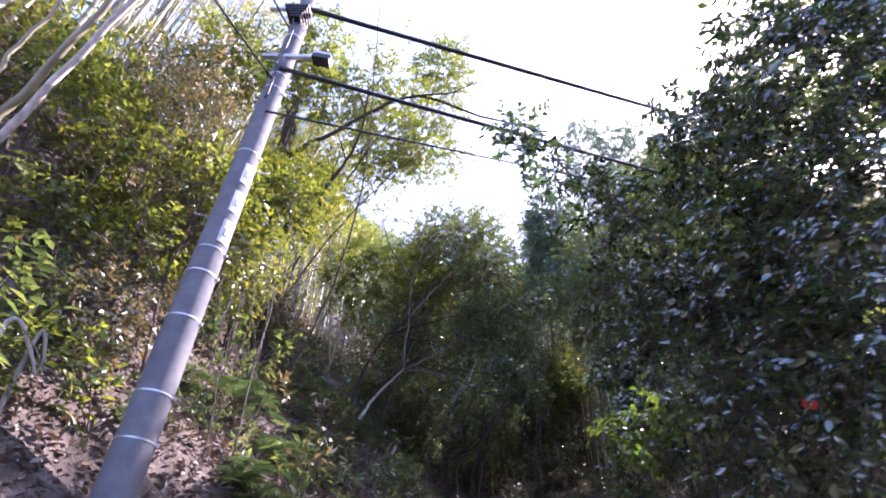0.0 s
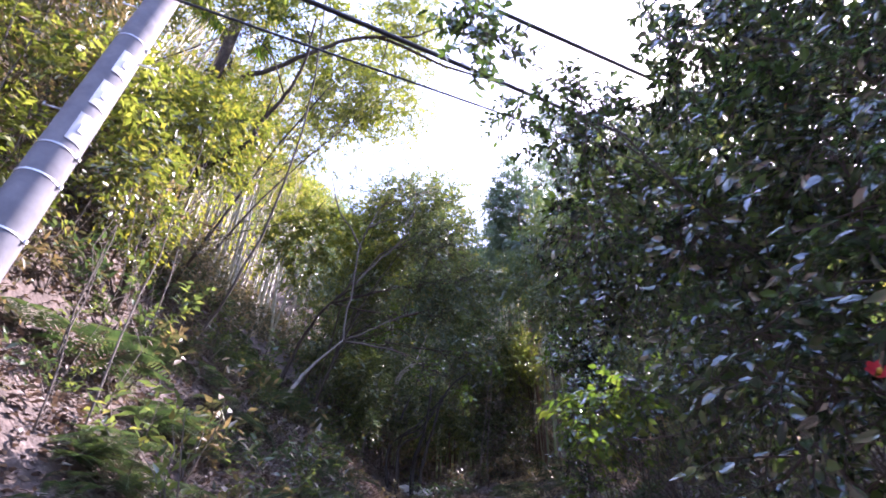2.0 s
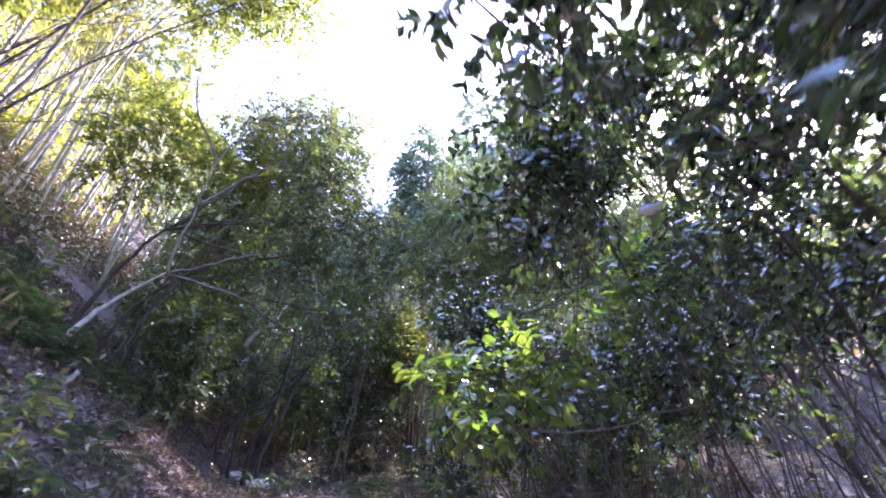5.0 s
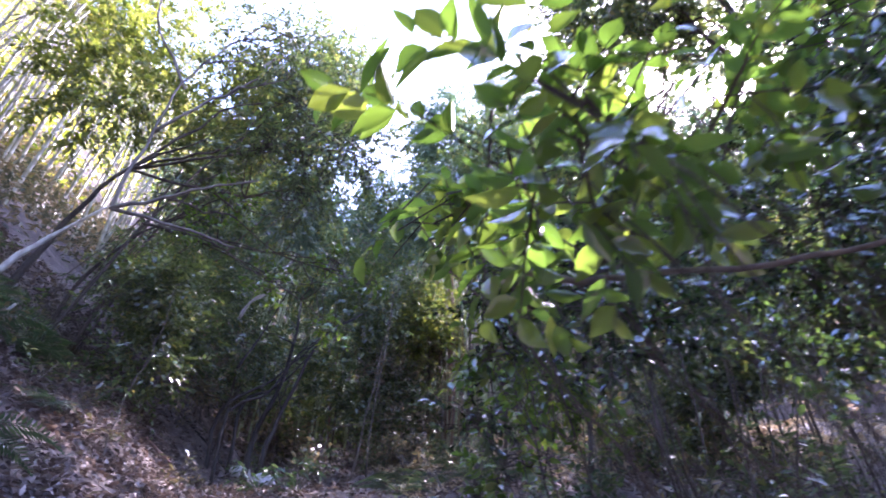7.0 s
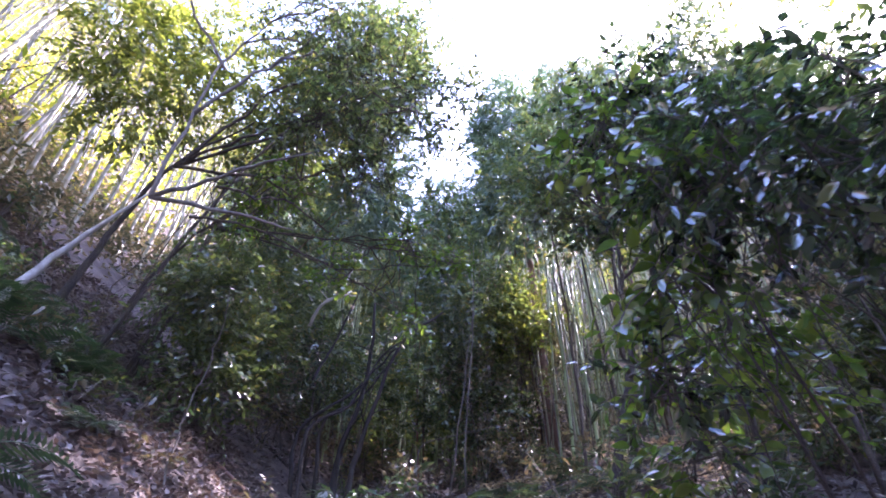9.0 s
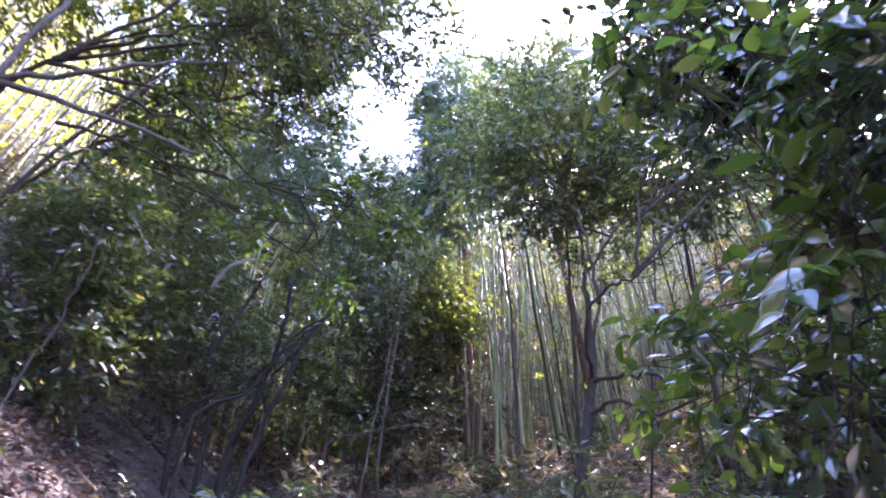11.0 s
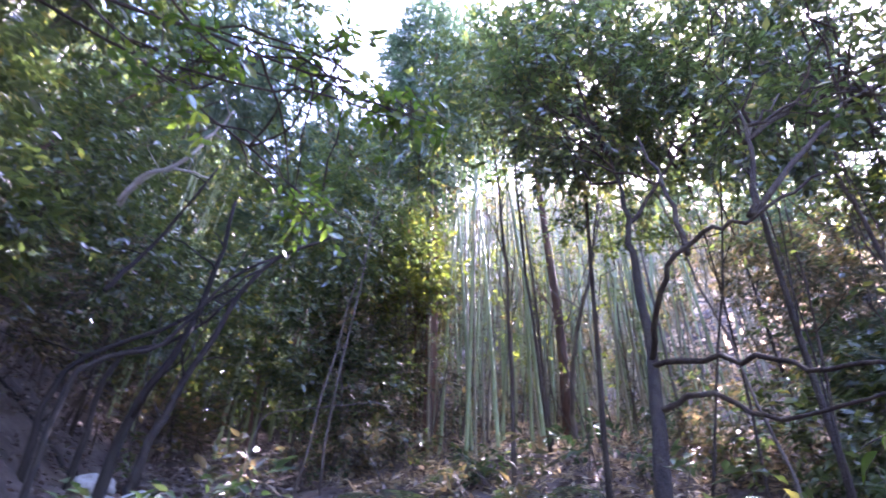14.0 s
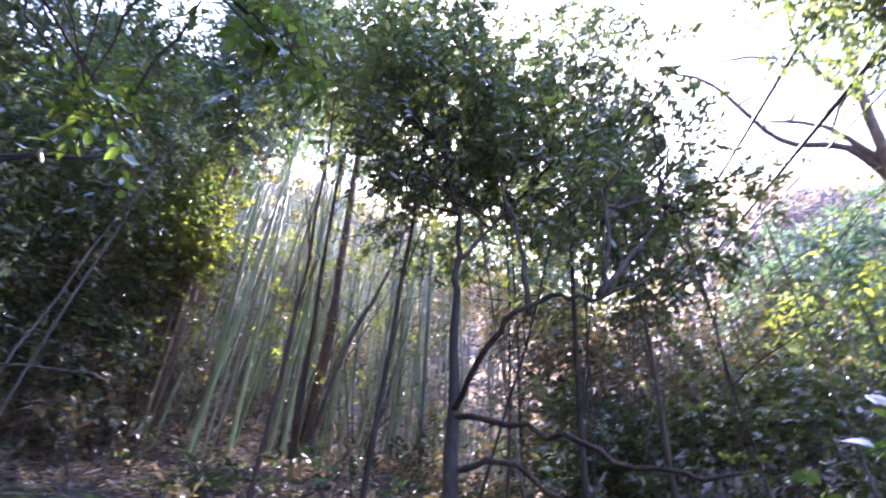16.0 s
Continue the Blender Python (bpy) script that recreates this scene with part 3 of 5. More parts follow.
def tree(name, label, category, base, trunk, crowns, leaf_mat, bark, seed, leaf=(0.09, 0.04), per=12, reach=0.35, near=False, twigs=True, radius=0.09, shell=0.45, droop=0.35, group="", limb=0.5, limb_bark=None):
    """trunk: list of points above the base; crowns: (x, y, z, rx, ry, rz, shoots)."""
    rng = np.random.default_rng(seed)
    ob = thing(name, label, category, group, at=base)
    o = np.array(base)
    b, b2, lb, tw = Buf(), Buf(), Buf(), Buf()
    ends = []
    for line in trunk:
        pts = [np.array(q, float) - o for q in line]
        full = crooked(rng, pts, 0.05 if line is trunk[0] else 0.075)
        tube(b if line is trunk[0] else b2, full, np.linspace(radius if line is trunk[0] else radius * limb, radius * 0.4 * limb, len(full)), 8)
        ends.append(full)
    stem = np.concatenate(ends)
    for x, y, z, rx, ry, rz, n in crowns:
        c = np.array((x, y, z)) - o
        p, d = lumpy(rng, n, c, (rx, ry, rz), shell)
        if len(p) == 0:
            continue
        for k in range(0 if name == "cypress" else min(14, 4 + n // 60)):
            e = p[int(rng.integers(len(p)))]
            order = np.argsort(np.linalg.norm(stem - (c * 0.6 + e * 0.4 - np.array([0, 0, rz * 0.7])), axis=1))
            s = stem[order[int(rng.integers(min(14, len(order))))]]
            q = wander(rng, s, e, 8, 0.22)
            if clear_of_walk(q + o, 0.5).all():
                tube(b2, q, np.linspace(min(0.022, radius * 0.26), 0.004, 8), 5, False)
        # the walk is given in world places
        keep = clear_of_walk(p + o, 0.7)
        sprays(lb, tw if twigs else None, rng, p[keep], d[keep], per, reach, leaf[0], leaf[1], droop, near, 0)
    part("trunk", b, bark, ob)
    if b2.n:
        tagged(part("limb_growth", b2, limb_bark or bark, ob), kind="stuff")
    if tw.n:
        tagged(part("twig_growth", tw, bark, ob), kind="stuff")
    tagged(part("crown", lb, leaf_mat, ob), kind="stuff")
    return ob


def T(x, y, dz=0.0):
    return (x, y, gz(x, y) + dz)


# shrubs and leafy crowns, each on its own stems: place of the crown, half width, half height, how far aside it is rooted
KINDS = {
    "camellia": (M_CAMELLIA, M_DARKBARK, (0.085, 0.041), 12, 0.30, "dark glossy camellia shrub overhanging the track", "shrub"),
    "young": (M_YOUNG, M_DARKBARK, (0.125, 0.066), 8, 0.34, "fresh green broadleaf branch reaching over the track", "shrub"),
    "broad": (M_BROAD, M_DARKBARK, (0.11, 0.05), 13, 0.42, "broadleaf evergreen tree in the ravine", "tree"),
    "dark": (M_BROAD, M_DARKBARK, (0.10, 0.045), 12, 0.40, "dark shaded evergreen thicket", "shrub"),
    "sunny": (M_SUNNY, M_DARKBARK, (0.12, 0.05), 12, 0.45, "sunlit yellow-green tree on the slope", "tree"),
    "green": (M_BANKLEAF, M_BARK, (0.10, 0.045), 13, 0.40, "bright green leafy shrub on the bank", "shrub"),
    "dull": (M_DULL, M_BARK, (0.09, 0.036), 11, 0.42, "half-dry brownish undergrowth shrub", "shrub"),
    "grey": (M_CYPRESS, M_BARK, (0.12, 0.05), 13, 0.45, "grey-green leafy tree on the open side", "tree"),
    "bleaf": (M_BAMBOO_LEAF, M_CULM, (0.15, 0.026), 14, 0.5, "leafy bamboo top on the slope", "bamboo"),
    "cyp": (M_CYPRESS, M_REDBARK, (0.26, 0.05), 14, 0.7, "cypress with feathery hanging branches", "tree"),
}


def shrub(kind, x, y, z, r, rz, aside, seed):
    mat, bark, leaf, per, reach, label, cat = KINDS[kind]
    rng = np.random.default_rng(seed)
    bx, by = x + aside, y + rng.uniform(-0.3, 0.3)
    track = float(np.interp(by, *zip(*XC)))
    if abs(bx - track) < 2.4 and by < 20:
        bx = track + (-3.3 if x < track + 0.3 and aside <= 0 else 2.1)
    b0 = T(bx, by, -0.05)
    far = math.dist((x, y), (1.8, 8)) if y > 8 else 0
    grow = min(1.7, 1 + max(0, far - 4) * 0.05)
    leaf = (leaf[0] * grow, leaf[1] * grow)
    near = kind in ("camellia", "young") and far < 5
    shape = "fine" if near and kind == "young" else near
    n = int(min(800, (1.8 if kind == "camellia" else 1.9) * 4.7 * r * rz * 0.62 / (0.5 * leaf[0] * leaf[1] * per))) + 6
    mid = (bx * 0.6 + x * 0.4 + rng.uniform(-.2, .2), by * 0.6 + y * 0.4, b0[2] * 0.45 + z * 0.55)
    stems = [[b0, mid, (x, y, z + rz * 0.3)]]
    for _ in range(1 if kind in ("dark", "dull", "bleaf") else 0):
        a = rng.uniform(0, 6.28)
        stems.append([b0, (bx + 0.3 * math.cos(a), by + 0.3 * math.sin(a), b0[2] * 0.5 + z * 0.5), (x + r * 0.5 * math.cos(a), y + r * 0.5 * math.sin(a), z)])
    stems = [s for s in stems if clear_of_walk(np.array([np.array(s[0]) + (np.array(s[1]) - np.array(s[0])) * q for q in np.linspace(0, 1, 9)] + [np.array(s[1]) + (np.array(s[2]) - np.array(s[1])) * q for q in np.linspace(0, 1, 9)]), 0.35).all()] or stems[:1]
    tree({"tree": "tree", "bamboo": "bamboo"}.get(cat, "shrub"), label, cat, b0, stems, [(x, y, z, r, r, rz, n)], mat, bark, seed, leaf, per, reach, shape, near, (0.006 + 0.0014 * min(5, z - b0[2])) if cat == "shrub" else (0.014 + 0.003 * min(6, z - b0[2])), 0.25, 0.8 if kind == "cyp" else 0.4)


shrub("camellia", 1.74, 4.14, 5.47, 0.44, 0.50, 1.2, 100)
shrub("camellia", 2.55, 3.49, 5.67, 0.73, 0.73, 1.2, 101)
shrub("camellia", 2.91, 2.52, 5.43, 1.06, 0.94, 1.0, 102)
shrub("camellia", 1.88, 4.61, 4.85, 0.57, 0.57, 1.2, 103)
shrub("camellia", 2.40, 3.79, 4.14, 1.00, 0.89, 1.0, 104)
shrub("camellia", 2.67, 2.84, 3.94, 0.88, 0.88, 0.8, 105)
shrub("camellia", 2.26, 3.47, 2.98, 0.84, 0.67, 0.6, 106)
shrub("camellia", 2.32, 2.66, 2.92, 0.58, 0.69, 0.6, 107)
shrub("camellia", 2.66, 6.23, 5.64, 0.67, 0.67, 1.5, 108)
shrub("camellia", 3.38, 5.17, 5.41, 0.78, 0.66, 1.2, 109)
shrub("camellia", 3.58, 4.02, 5.15, 0.84, 0.67, 1.0, 110)
shrub("camellia", 3.84, 5.45, 4.57, 0.81, 0.71, 1.0, 111)
shrub("camellia", 2.74, 3.90, 3.33, 0.31, 0.20, 0.6, 112)
shrub("young", 2.57, 7.27, 4.33, 0.42, 0.24, 1.6, 113)
shrub("young", 3.11, 7.29, 4.67, 0.39, 0.26, 1.4, 114)
shrub("camellia", 4.23, 6.94, 4.57, 0.61, 0.55, 0.7, 115)
shrub("camellia", 4.18, 6.47, 5.24, 0.58, 0.49, 0.8, 116)
shrub("young", 2.42, 8.00, 4.67, 0.20, 0.14, 1.4, 117)
shrub("young", 2.70, 7.80, 4.54, 0.28, 0.16, 1.0, 118)
shrub("camellia", 3.58, 9.60, 5.57, 0.69, 0.62, 0.8, 119)
shrub("camellia", 3.93, 9.03, 5.19, 0.61, 0.65, 0.6, 120)
shrub("camellia", 3.57, 10.35, 6.95, 0.58, 0.58, 0.8, 121)
shrub("young", 4.18, 11.18, 5.50, 0.86, 0.56, 0.4, 122)
shrub("young", 3.32, 9.86, 5.78, 0.29, 0.22, 0.9, 123)
shrub("young", 3.30, 10.07, 5.17, 0.23, 0.28, 0.6, 124)
shrub("camellia", 3.19, 10.22, 4.71, 0.19, 0.21, 0.4, 125)
shrub("young", 3.23, 10.36, 6.66, 0.42, 0.19, 1.8, 126)
shrub("broad", -0.09, 20.55, 17.42, 3.15, 3.42, 0.0, 127)
shrub("broad", 2.51, 21.81, 15.44, 2.63, 3.15, 0.0, 128)
shrub("broad", -2.15, 22.62, 14.14, 2.36, 2.36, 0.0, 129)
shrub("sunny", -2.44, 13.40, 11.67, 1.37, 2.06, -4.0, 130)
shrub("sunny", -1.75, 11.93, 16.19, 1.92, 2.88, -4.0, 131)
shrub("sunny", -0.06, 10.38, 17.41, 1.34, 2.11, -4.0, 132)
shrub("broad", 0.37, 14.77, 13.60, 1.87, 1.87, 0.0, 133)
shrub("dark", -0.34, 25.07, 14.88, 2.89, 2.63, 0.0, 134)
shrub("broad", 1.26, 13.97, 12.92, 1.45, 1.97, 0.0, 135)
shrub("broad", -0.31, 26.23, 18.63, 3.42, 3.42, 0.0, 136)
shrub("sunny", -0.68, 15.05, 12.96, 1.70, 2.41, 0.0, 137)
shrub("dark", -2.14, 28.73, 14.07, 3.42, 2.63, -0.3, 138)
shrub("cyp", 0.72, 17.33, 12.67, 1.22, 1.67, 0.0, 139)
shrub("broad", -1.25, 18.78, 13.00, 1.77, 2.03, 0.0, 140)
shrub("dark", -1.65, 16.53, 9.68, 1.27, 1.18, 0.0, 141)
shrub("broad", 5.98, 17.31, 15.67, 1.70, 1.84, 0.0, 144)
shrub("broad", 10.17, 15.02, 13.02, 1.71, 1.71, 0.0, 145)
shrub("sunny", 4.79, 20.45, 11.65, 1.18, 1.45, 0.0, 147)
shrub("dull", 3.72, 20.59, 9.85, 1.09, 0.85, 0.0, 148)
shrub("broad", 5.99, 22.58, 16.68, 2.18, 1.64, 0.0, 149)
shrub("dull", 8.89, 15.01, 9.37, 1.11, 0.91, 0.0, 150)
shrub("dark", 7.78, 14.75, 6.72, 1.29, 0.89, 0.0, 151)
shrub("dull", 7.90, 15.98, 7.22, 0.91, 0.55, 0.0, 152)
shrub("sunny", 5.19, 21.78, 12.04, 1.45, 1.71, 0.0, 153)
shrub("dull", 4.85, 22.29, 12.07, 1.45, 1.71, 0.0, 154)
shrub("dark", 3.96, 20.66, 9.01, 1.31, 1.31, 0.0, 155)
shrub("broad", 4.83, 16.67, 13.32, 1.82, 1.11, 0.0, 157)
shrub("grey", 12.47, 11.88, 10.43, 2.06, 1.70, 0.0, 160)
shrub("dull", 10.76, 13.49, 8.95, 1.82, 1.31, 0.0, 161)
shrub("dark", 9.33, 12.36, 7.35, 1.70, 0.89, 0.0, 162)
shrub("cyp", -4.09, 29.33, 22.64, 4.47, 3.42, 0.0, 163)
shrub("young", 3.98, 7.14, 5.35, 0.52, 0.41, 1.0, 164)
shrub("dark", 1.64, 24.38, 10.38, 2.89, 2.36, 0.0, 166)
shrub("dark", -1.50, 22.98, 10.35, 2.24, 1.99, 0.0, 167)
shrub("dark", 3.22, 19.73, 11.78, 2.04, 2.27, 0.0, 168)
shrub("dark", 2.43, 27.03, 10.22, 3.42, 2.10, 0.0, 169)
shrub("dark", -1.56, 25.18, 11.34, 2.74, 2.24, 0.0, 170)
shrub("dark", -0.30, 30.34, 12.79, 3.68, 2.63, 0.0, 171)
shrub("dark", 3.07, 20.91, 9.60, 1.78, 1.62, 0.0, 172)
shrub("dark", -3.80, 25.83, 13.62, 3.01, 2.08, 0.0, 173)
shrub("dark", 1.01, 20.73, 9.83, 1.71, 1.31, 0.0, 174)
shrub("dark", -1.84, 16.82, 9.29, 1.21, 1.11, 0.0, 175)
shrub("dark", -0.96, 18.88, 10.75, 1.31, 1.11, 0.0, 176)
shrub("cyp", 2.40, 22.19, 12.89, 1.71, 1.58, 0.0, 177)
shrub("bleaf", -5.48, 6.67, 10.66, 1.70, 1.33, 0.0, 178)
shrub("bleaf", -4.29, 10.33, 12.69, 1.98, 1.27, 0.0, 179)
shrub("dark", -0.86, 20.24, 10.65, 1.33, 1.45, 0.0, 180)
shrub("broad", -0.65, 15.22, 11.02, 1.21, 1.11, 0.0, 181)
shrub("dark", 8.65, 14.77, 7.58, 1.21, 0.65, 0.0, 182)
shrub("dull", 11.00, 15.34, 9.29, 1.45, 1.33, 0.0, 183)
shrub("dull", -6.31, 8.21, 9.96, 2.03, 1.76, -0.3, 185)
shrub("sunny", -4.55, 5.04, 5.74, 1.13, 1.05, -4.0, 186)
shrub("green", -2.86, 6.44, 7.87, 0.67, 1.06, 0.0, 187)
shrub("dull", -3.54, 5.09, 4.76, 0.85, 0.78, -0.2, 188)
shrub("sunny", -3.52, 4.33, 3.71, 0.61, 0.55, -4.0, 189)
shrub("sunny", -2.48, 5.87, 11.67, 0.73, 0.97, -4.0, 190)
shrub("green", -3.36, 7.50, 7.19, 0.51, 0.91, 0.0, 191)
shrub("sunny", -3.93, 5.93, 11.16, 1.21, 1.09, -4.0, 192)
shrub("green", -2.91, 8.04, 9.61, 1.00, 1.22, 0.0, 193)
shrub("sunny", -2.08, 8.14, 13.62, 1.84, 0.99, -4.0, 194)
shrub("sunny", -3.55, 8.12, 9.30, 1.21, 1.11, -4.0, 195)
shrub("sunny", -6.06, 18.07, 21.90, 4.47, 2.89, -4.0, 196)
shrub("sunny", -0.39, 10.97, 14.54, 1.67, 1.36, -4.0, 197)
shrub("dull", -3.87, 10.26, 8.46, 0.78, 0.67, 0.0, 198)
shrub("dark", 10.04, 11.78, 8.50, 1.27, 1.00, 0.0, 199)
shrub("dull", 12.38, 12.67, 10.53, 1.33, 0.97, 0.0, 200)
shrub("dark", 9.02, 13.82, 7.51, 1.05, 0.73, 0.0, 201)
shrub("dark", 9.17, 12.46, 7.85, 1.21, 0.73, 0.0, 202)
shrub("dark", 8.71, 14.40, 7.31, 1.05, 0.89, 0.0, 203)
shrub("grey", 10.21, 15.27, 8.34, 1.11, 1.01, 0.0, 204)
shrub("grey", 13.72, 10.60, 12.26, 1.41, 1.27, 0.0, 205)
shrub("green", -2.49, 5.65, 6.26, 0.43, 0.71, 0.0, 206)
shrub("green", -2.34, 6.41, 8.11, 0.43, 0.67, 0.0, 207)
shrub("young", 3.66, 10.86, 4.60, 0.25, 0.17, 0.1, 208)
shrub("camellia", 0.81, 3.54, 5.77, 0.28, 0.40, 2.2, 209)
shrub("camellia", 1.56, 5.13, 6.97, 0.24, 0.20, 2.5, 210)
shrub("camellia", 5.06, 8.55, 5.62, 0.68, 0.59, 0.6, 217)
shrub("camellia", 5.39, 9.60, 6.02, 0.67, 0.50, 0.6, 218)
shrub("dull", 19.45, 24.05, 18.97, 2.89, 1.84, 0.0, 219)
shrub("grey", 21.75, 21.18, 18.20, 2.89, 2.10, 0.0, 220)
shrub("grey", 22.30, 16.14, 20.41, 2.63, 1.84, 0.0, 221)
shrub("green", -2.76, 6.85, 11.59, 0.40, 0.69, -1.0, 222)
shrub("bleaf", 21.37, 19.28, 18.14, 2.53, 2.02, 0.0, 223)
shrub("bleaf", 19.46, 21.26, 19.42, 2.53, 1.52, 0.0, 224)
shrub("camellia", 5.89, 8.29, 7.32, 0.67, 0.61, 0.6, 225)
shrub("grey", 17.05, 23.08, 19.72, 2.27, 1.52, 0.0, 226)
shrub("grey", 18.98, 20.65, 19.47, 2.27, 1.77, 0.0, 227)
shrub("camellia", 5.29, 8.76, 5.07, 0.55, 0.50, 0.5, 228)
shrub("camellia", 5.86, 9.11, 7.16, 0.85, 0.79, 0.6, 229)
shrub("camellia", 5.56, 7.69, 6.09, 0.71, 0.61, 0.6, 230)
shrub("cyp", 5.51, 21.46, 20.83, 1.88, 2.26, 0.0, 240)
shrub("broad", 6.91, 18.98, 17.06, 1.96, 1.50, 0.0, 241)
shrub("grey", 9.34, 18.62, 19.94, 2.68, 1.79, 0.0, 242)
shrub("broad", 9.75, 16.54, 16.34, 2.19, 1.46, 0.0, 243)
shrub("grey", 12.74, 16.61, 17.38, 2.37, 2.03, 0.0, 244)
shrub("broad", 11.31, 14.98, 13.68, 1.32, 1.18, 0.0, 245)
shrub("grey", 12.96, 19.36, 17.00, 2.68, 1.43, 0.0, 246)
shrub("grey", 14.30, 17.89, 15.04, 2.03, 1.35, 0.0, 247)
shrub("broad", 9.86, 20.00, 16.74, 1.97, 1.15, 0.0, 248)
shrub("dull", 11.26, 17.15, 11.31, 1.40, 0.89, 0.0, 249)
shrub("dark", 11.42, 16.07, 11.10, 1.10, 0.98, 0.0, 250)
shrub("dull", 10.89, 16.60, 9.18, 1.02, 1.02, 0.0, 251)
shrub("sunny", 6.28, 23.75, 14.08, 1.28, 0.96, 0.0, 252)
shrub("dull", 7.58, 24.03, 12.88, 0.96, 0.96, 0.0, 253)
shrub("dull", 10.59, 24.88, 15.15, 1.32, 1.13, 0.0, 254)
shrub("dull", 10.78, 22.74, 11.96, 0.96, 0.80, 0.0, 255)
shrub("dull", 14.13, 22.62, 14.39, 1.50, 1.13, 0.0, 256)
shrub("dull", 13.14, 21.19, 11.05, 1.12, 0.80, 0.0, 257)
shrub("dull", 10.12, 25.69, 12.10, 1.25, 0.71, 0.0, 258)
shrub("dull", 3.97, 19.92, 8.04, 0.85, 0.68, 0.0, 259)
shrub("dull", 5.17, 21.17, 9.57, 1.03, 1.03, 0.0, 260)
shrub("dull", 5.61, 21.65, 11.68, 0.94, 1.06, 0.0, 262)
shrub("grey", 3.23, 22.29, 15.75, 1.55, 1.41, 0.0, 264)
shrub("grey", 13.42, 13.22, 10.55, 1.34, 0.98, 0.0, 265)
shrub("dark", 10.71, 14.72, 8.18, 1.03, 0.56, 0.0, 266)
shrub("dark", -0.71, 14.42, 8.05, 0.55, 0.44, -2.0, 267)
shrub("dark", -0.47, 14.93, 8.42, 0.53, 0.41, -2.0, 268)
shrub("dark", -0.67, 14.88, 7.45, 0.49, 0.49, -2.0, 269)
shrub("dark", -0.55, 15.44, 6.98, 0.45, 0.51, -2.0, 270)
shrub("dark", -0.43, 15.95, 7.93, 0.58, 0.51, -2.0, 271)
shrub("dull", -0.50, 17.43, 7.74, 0.68, 0.45, -1.0, 272)
shrub("dull", -0.21, 18.47, 9.25, 0.80, 0.54, -1.0, 273)
shrub("sunny", -4.60, 4.78, 5.61, 0.81, 0.59, 0.0, 274)
shrub("dull", -6.51, 7.82, 9.09, 1.19, 0.96, 0.0, 275)
shrub("sunny", -3.51, 5.07, 5.77, 0.56, 0.42, 0.0, 276)
shrub("dull", -3.72, 4.64, 4.47, 0.63, 0.44, 0.0, 277)
shrub("dull", -6.72, 5.69, 8.66, 1.17, 0.96, 0.0, 278)
shrub("sunny", -4.20, 4.66, 7.24, 0.80, 0.56, 0.0, 279)
shrub("dull", -3.62, 4.63, 8.32, 0.76, 0.68, 0.0, 280)
shrub("dull", -3.65, 5.29, 7.06, 0.64, 0.56, 0.0, 281)
shrub("sunny", -4.63, 4.03, 7.81, 0.83, 0.58, 0.0, 282)
shrub("dull", -4.30, 6.67, 5.96, 0.68, 0.51, 0.0, 283)
shrub("sunny", -2.93, 5.02, 6.99, 0.53, 0.60, 0.0, 284)
shrub("dull", -3.49, 6.88, 7.43, 0.76, 0.68, 0.0, 285)
shrub("dark", 3.97, 3.10, 6.35, 1.12, 0.79, 0.5, 286)
shrub("dark", 3.23, 4.33, 5.96, 0.99, 0.79, 0.5, 287)
shrub("dark", 5.32, 5.22, 6.25, 0.92, 0.79, 0.5, 288)
shrub("dark", 5.12, 5.75, 5.14, 0.73, 0.51, 0.4, 290)
shrub("camellia", 2.53, 5.51, 5.45, 0.47, 0.38, 1.0, 291)
shrub("camellia", 2.55, 6.14, 5.06, 0.49, 0.35, 1.0, 292)
shrub("dark", 5.13, 8.78, 6.22, 0.66, 0.52, 0.4, 293)
shrub("dark", 4.51, 10.24, 6.80, 0.64, 0.64, 0.4, 294)
shrub("dark", 5.41, 10.51, 6.18, 0.67, 0.57, 0.4, 295)
shrub("dark", 10.06, 13.30, 8.00, 1.02, 0.59, 0.3, 300)
shrub("dark", 10.65, 12.15, 8.25, 1.07, 0.71, 0.3, 301)
shrub("dark", 11.61, 11.51, 9.90, 1.14, 0.83, 0.3, 302)
shrub("grey", 12.87, 11.99, 11.81, 1.34, 0.86, 0.3, 303)
shrub("dull", 12.12, 14.50, 10.38, 1.02, 0.68, 0.0, 304)
shrub("broad", 7.27, 13.59, 13.93, 1.18, 0.89, -1.5, 305)
shrub("broad", 8.16, 13.48, 12.64, 0.94, 0.75, -1.5, 306)
shrub("broad", 6.18, 15.35, 14.59, 1.34, 0.83, -1.0, 307)
shrub("dark", -0.48, 14.57, 7.67, 0.47, 0.42, -2.0, 308)
shrub("dark", -0.87, 14.79, 8.18, 0.85, 0.56, -2.0, 309)
shrub("dark", -0.82, 14.92, 6.95, 0.72, 0.53, -2.0, 310)
shrub("dark", -0.32, 15.83, 7.84, 0.68, 0.53, -2.0, 311)
shrub("dark", -0.05, 16.57, 9.46, 0.79, 0.66, -2.0, 312)
shrub("dark", 0.35, 17.69, 8.94, 0.78, 0.71, -2.0, 313)
shrub("dark", -0.45, 13.95, 7.91, 0.64, 0.56, -1.5, 314)
shrub("camellia", 3.96, 10.24, 6.56, 0.50, 0.45, 1.0, 315)
shrub("camellia", 4.70, 10.36, 6.19, 0.52, 0.42, 0.8, 316)
shrub("dark", 6.44, 8.73, 8.04, 0.99, 0.79, 0.5, 330)
shrub("dark", 6.49, 8.09, 8.67, 0.99, 0.78, 0.5, 331)


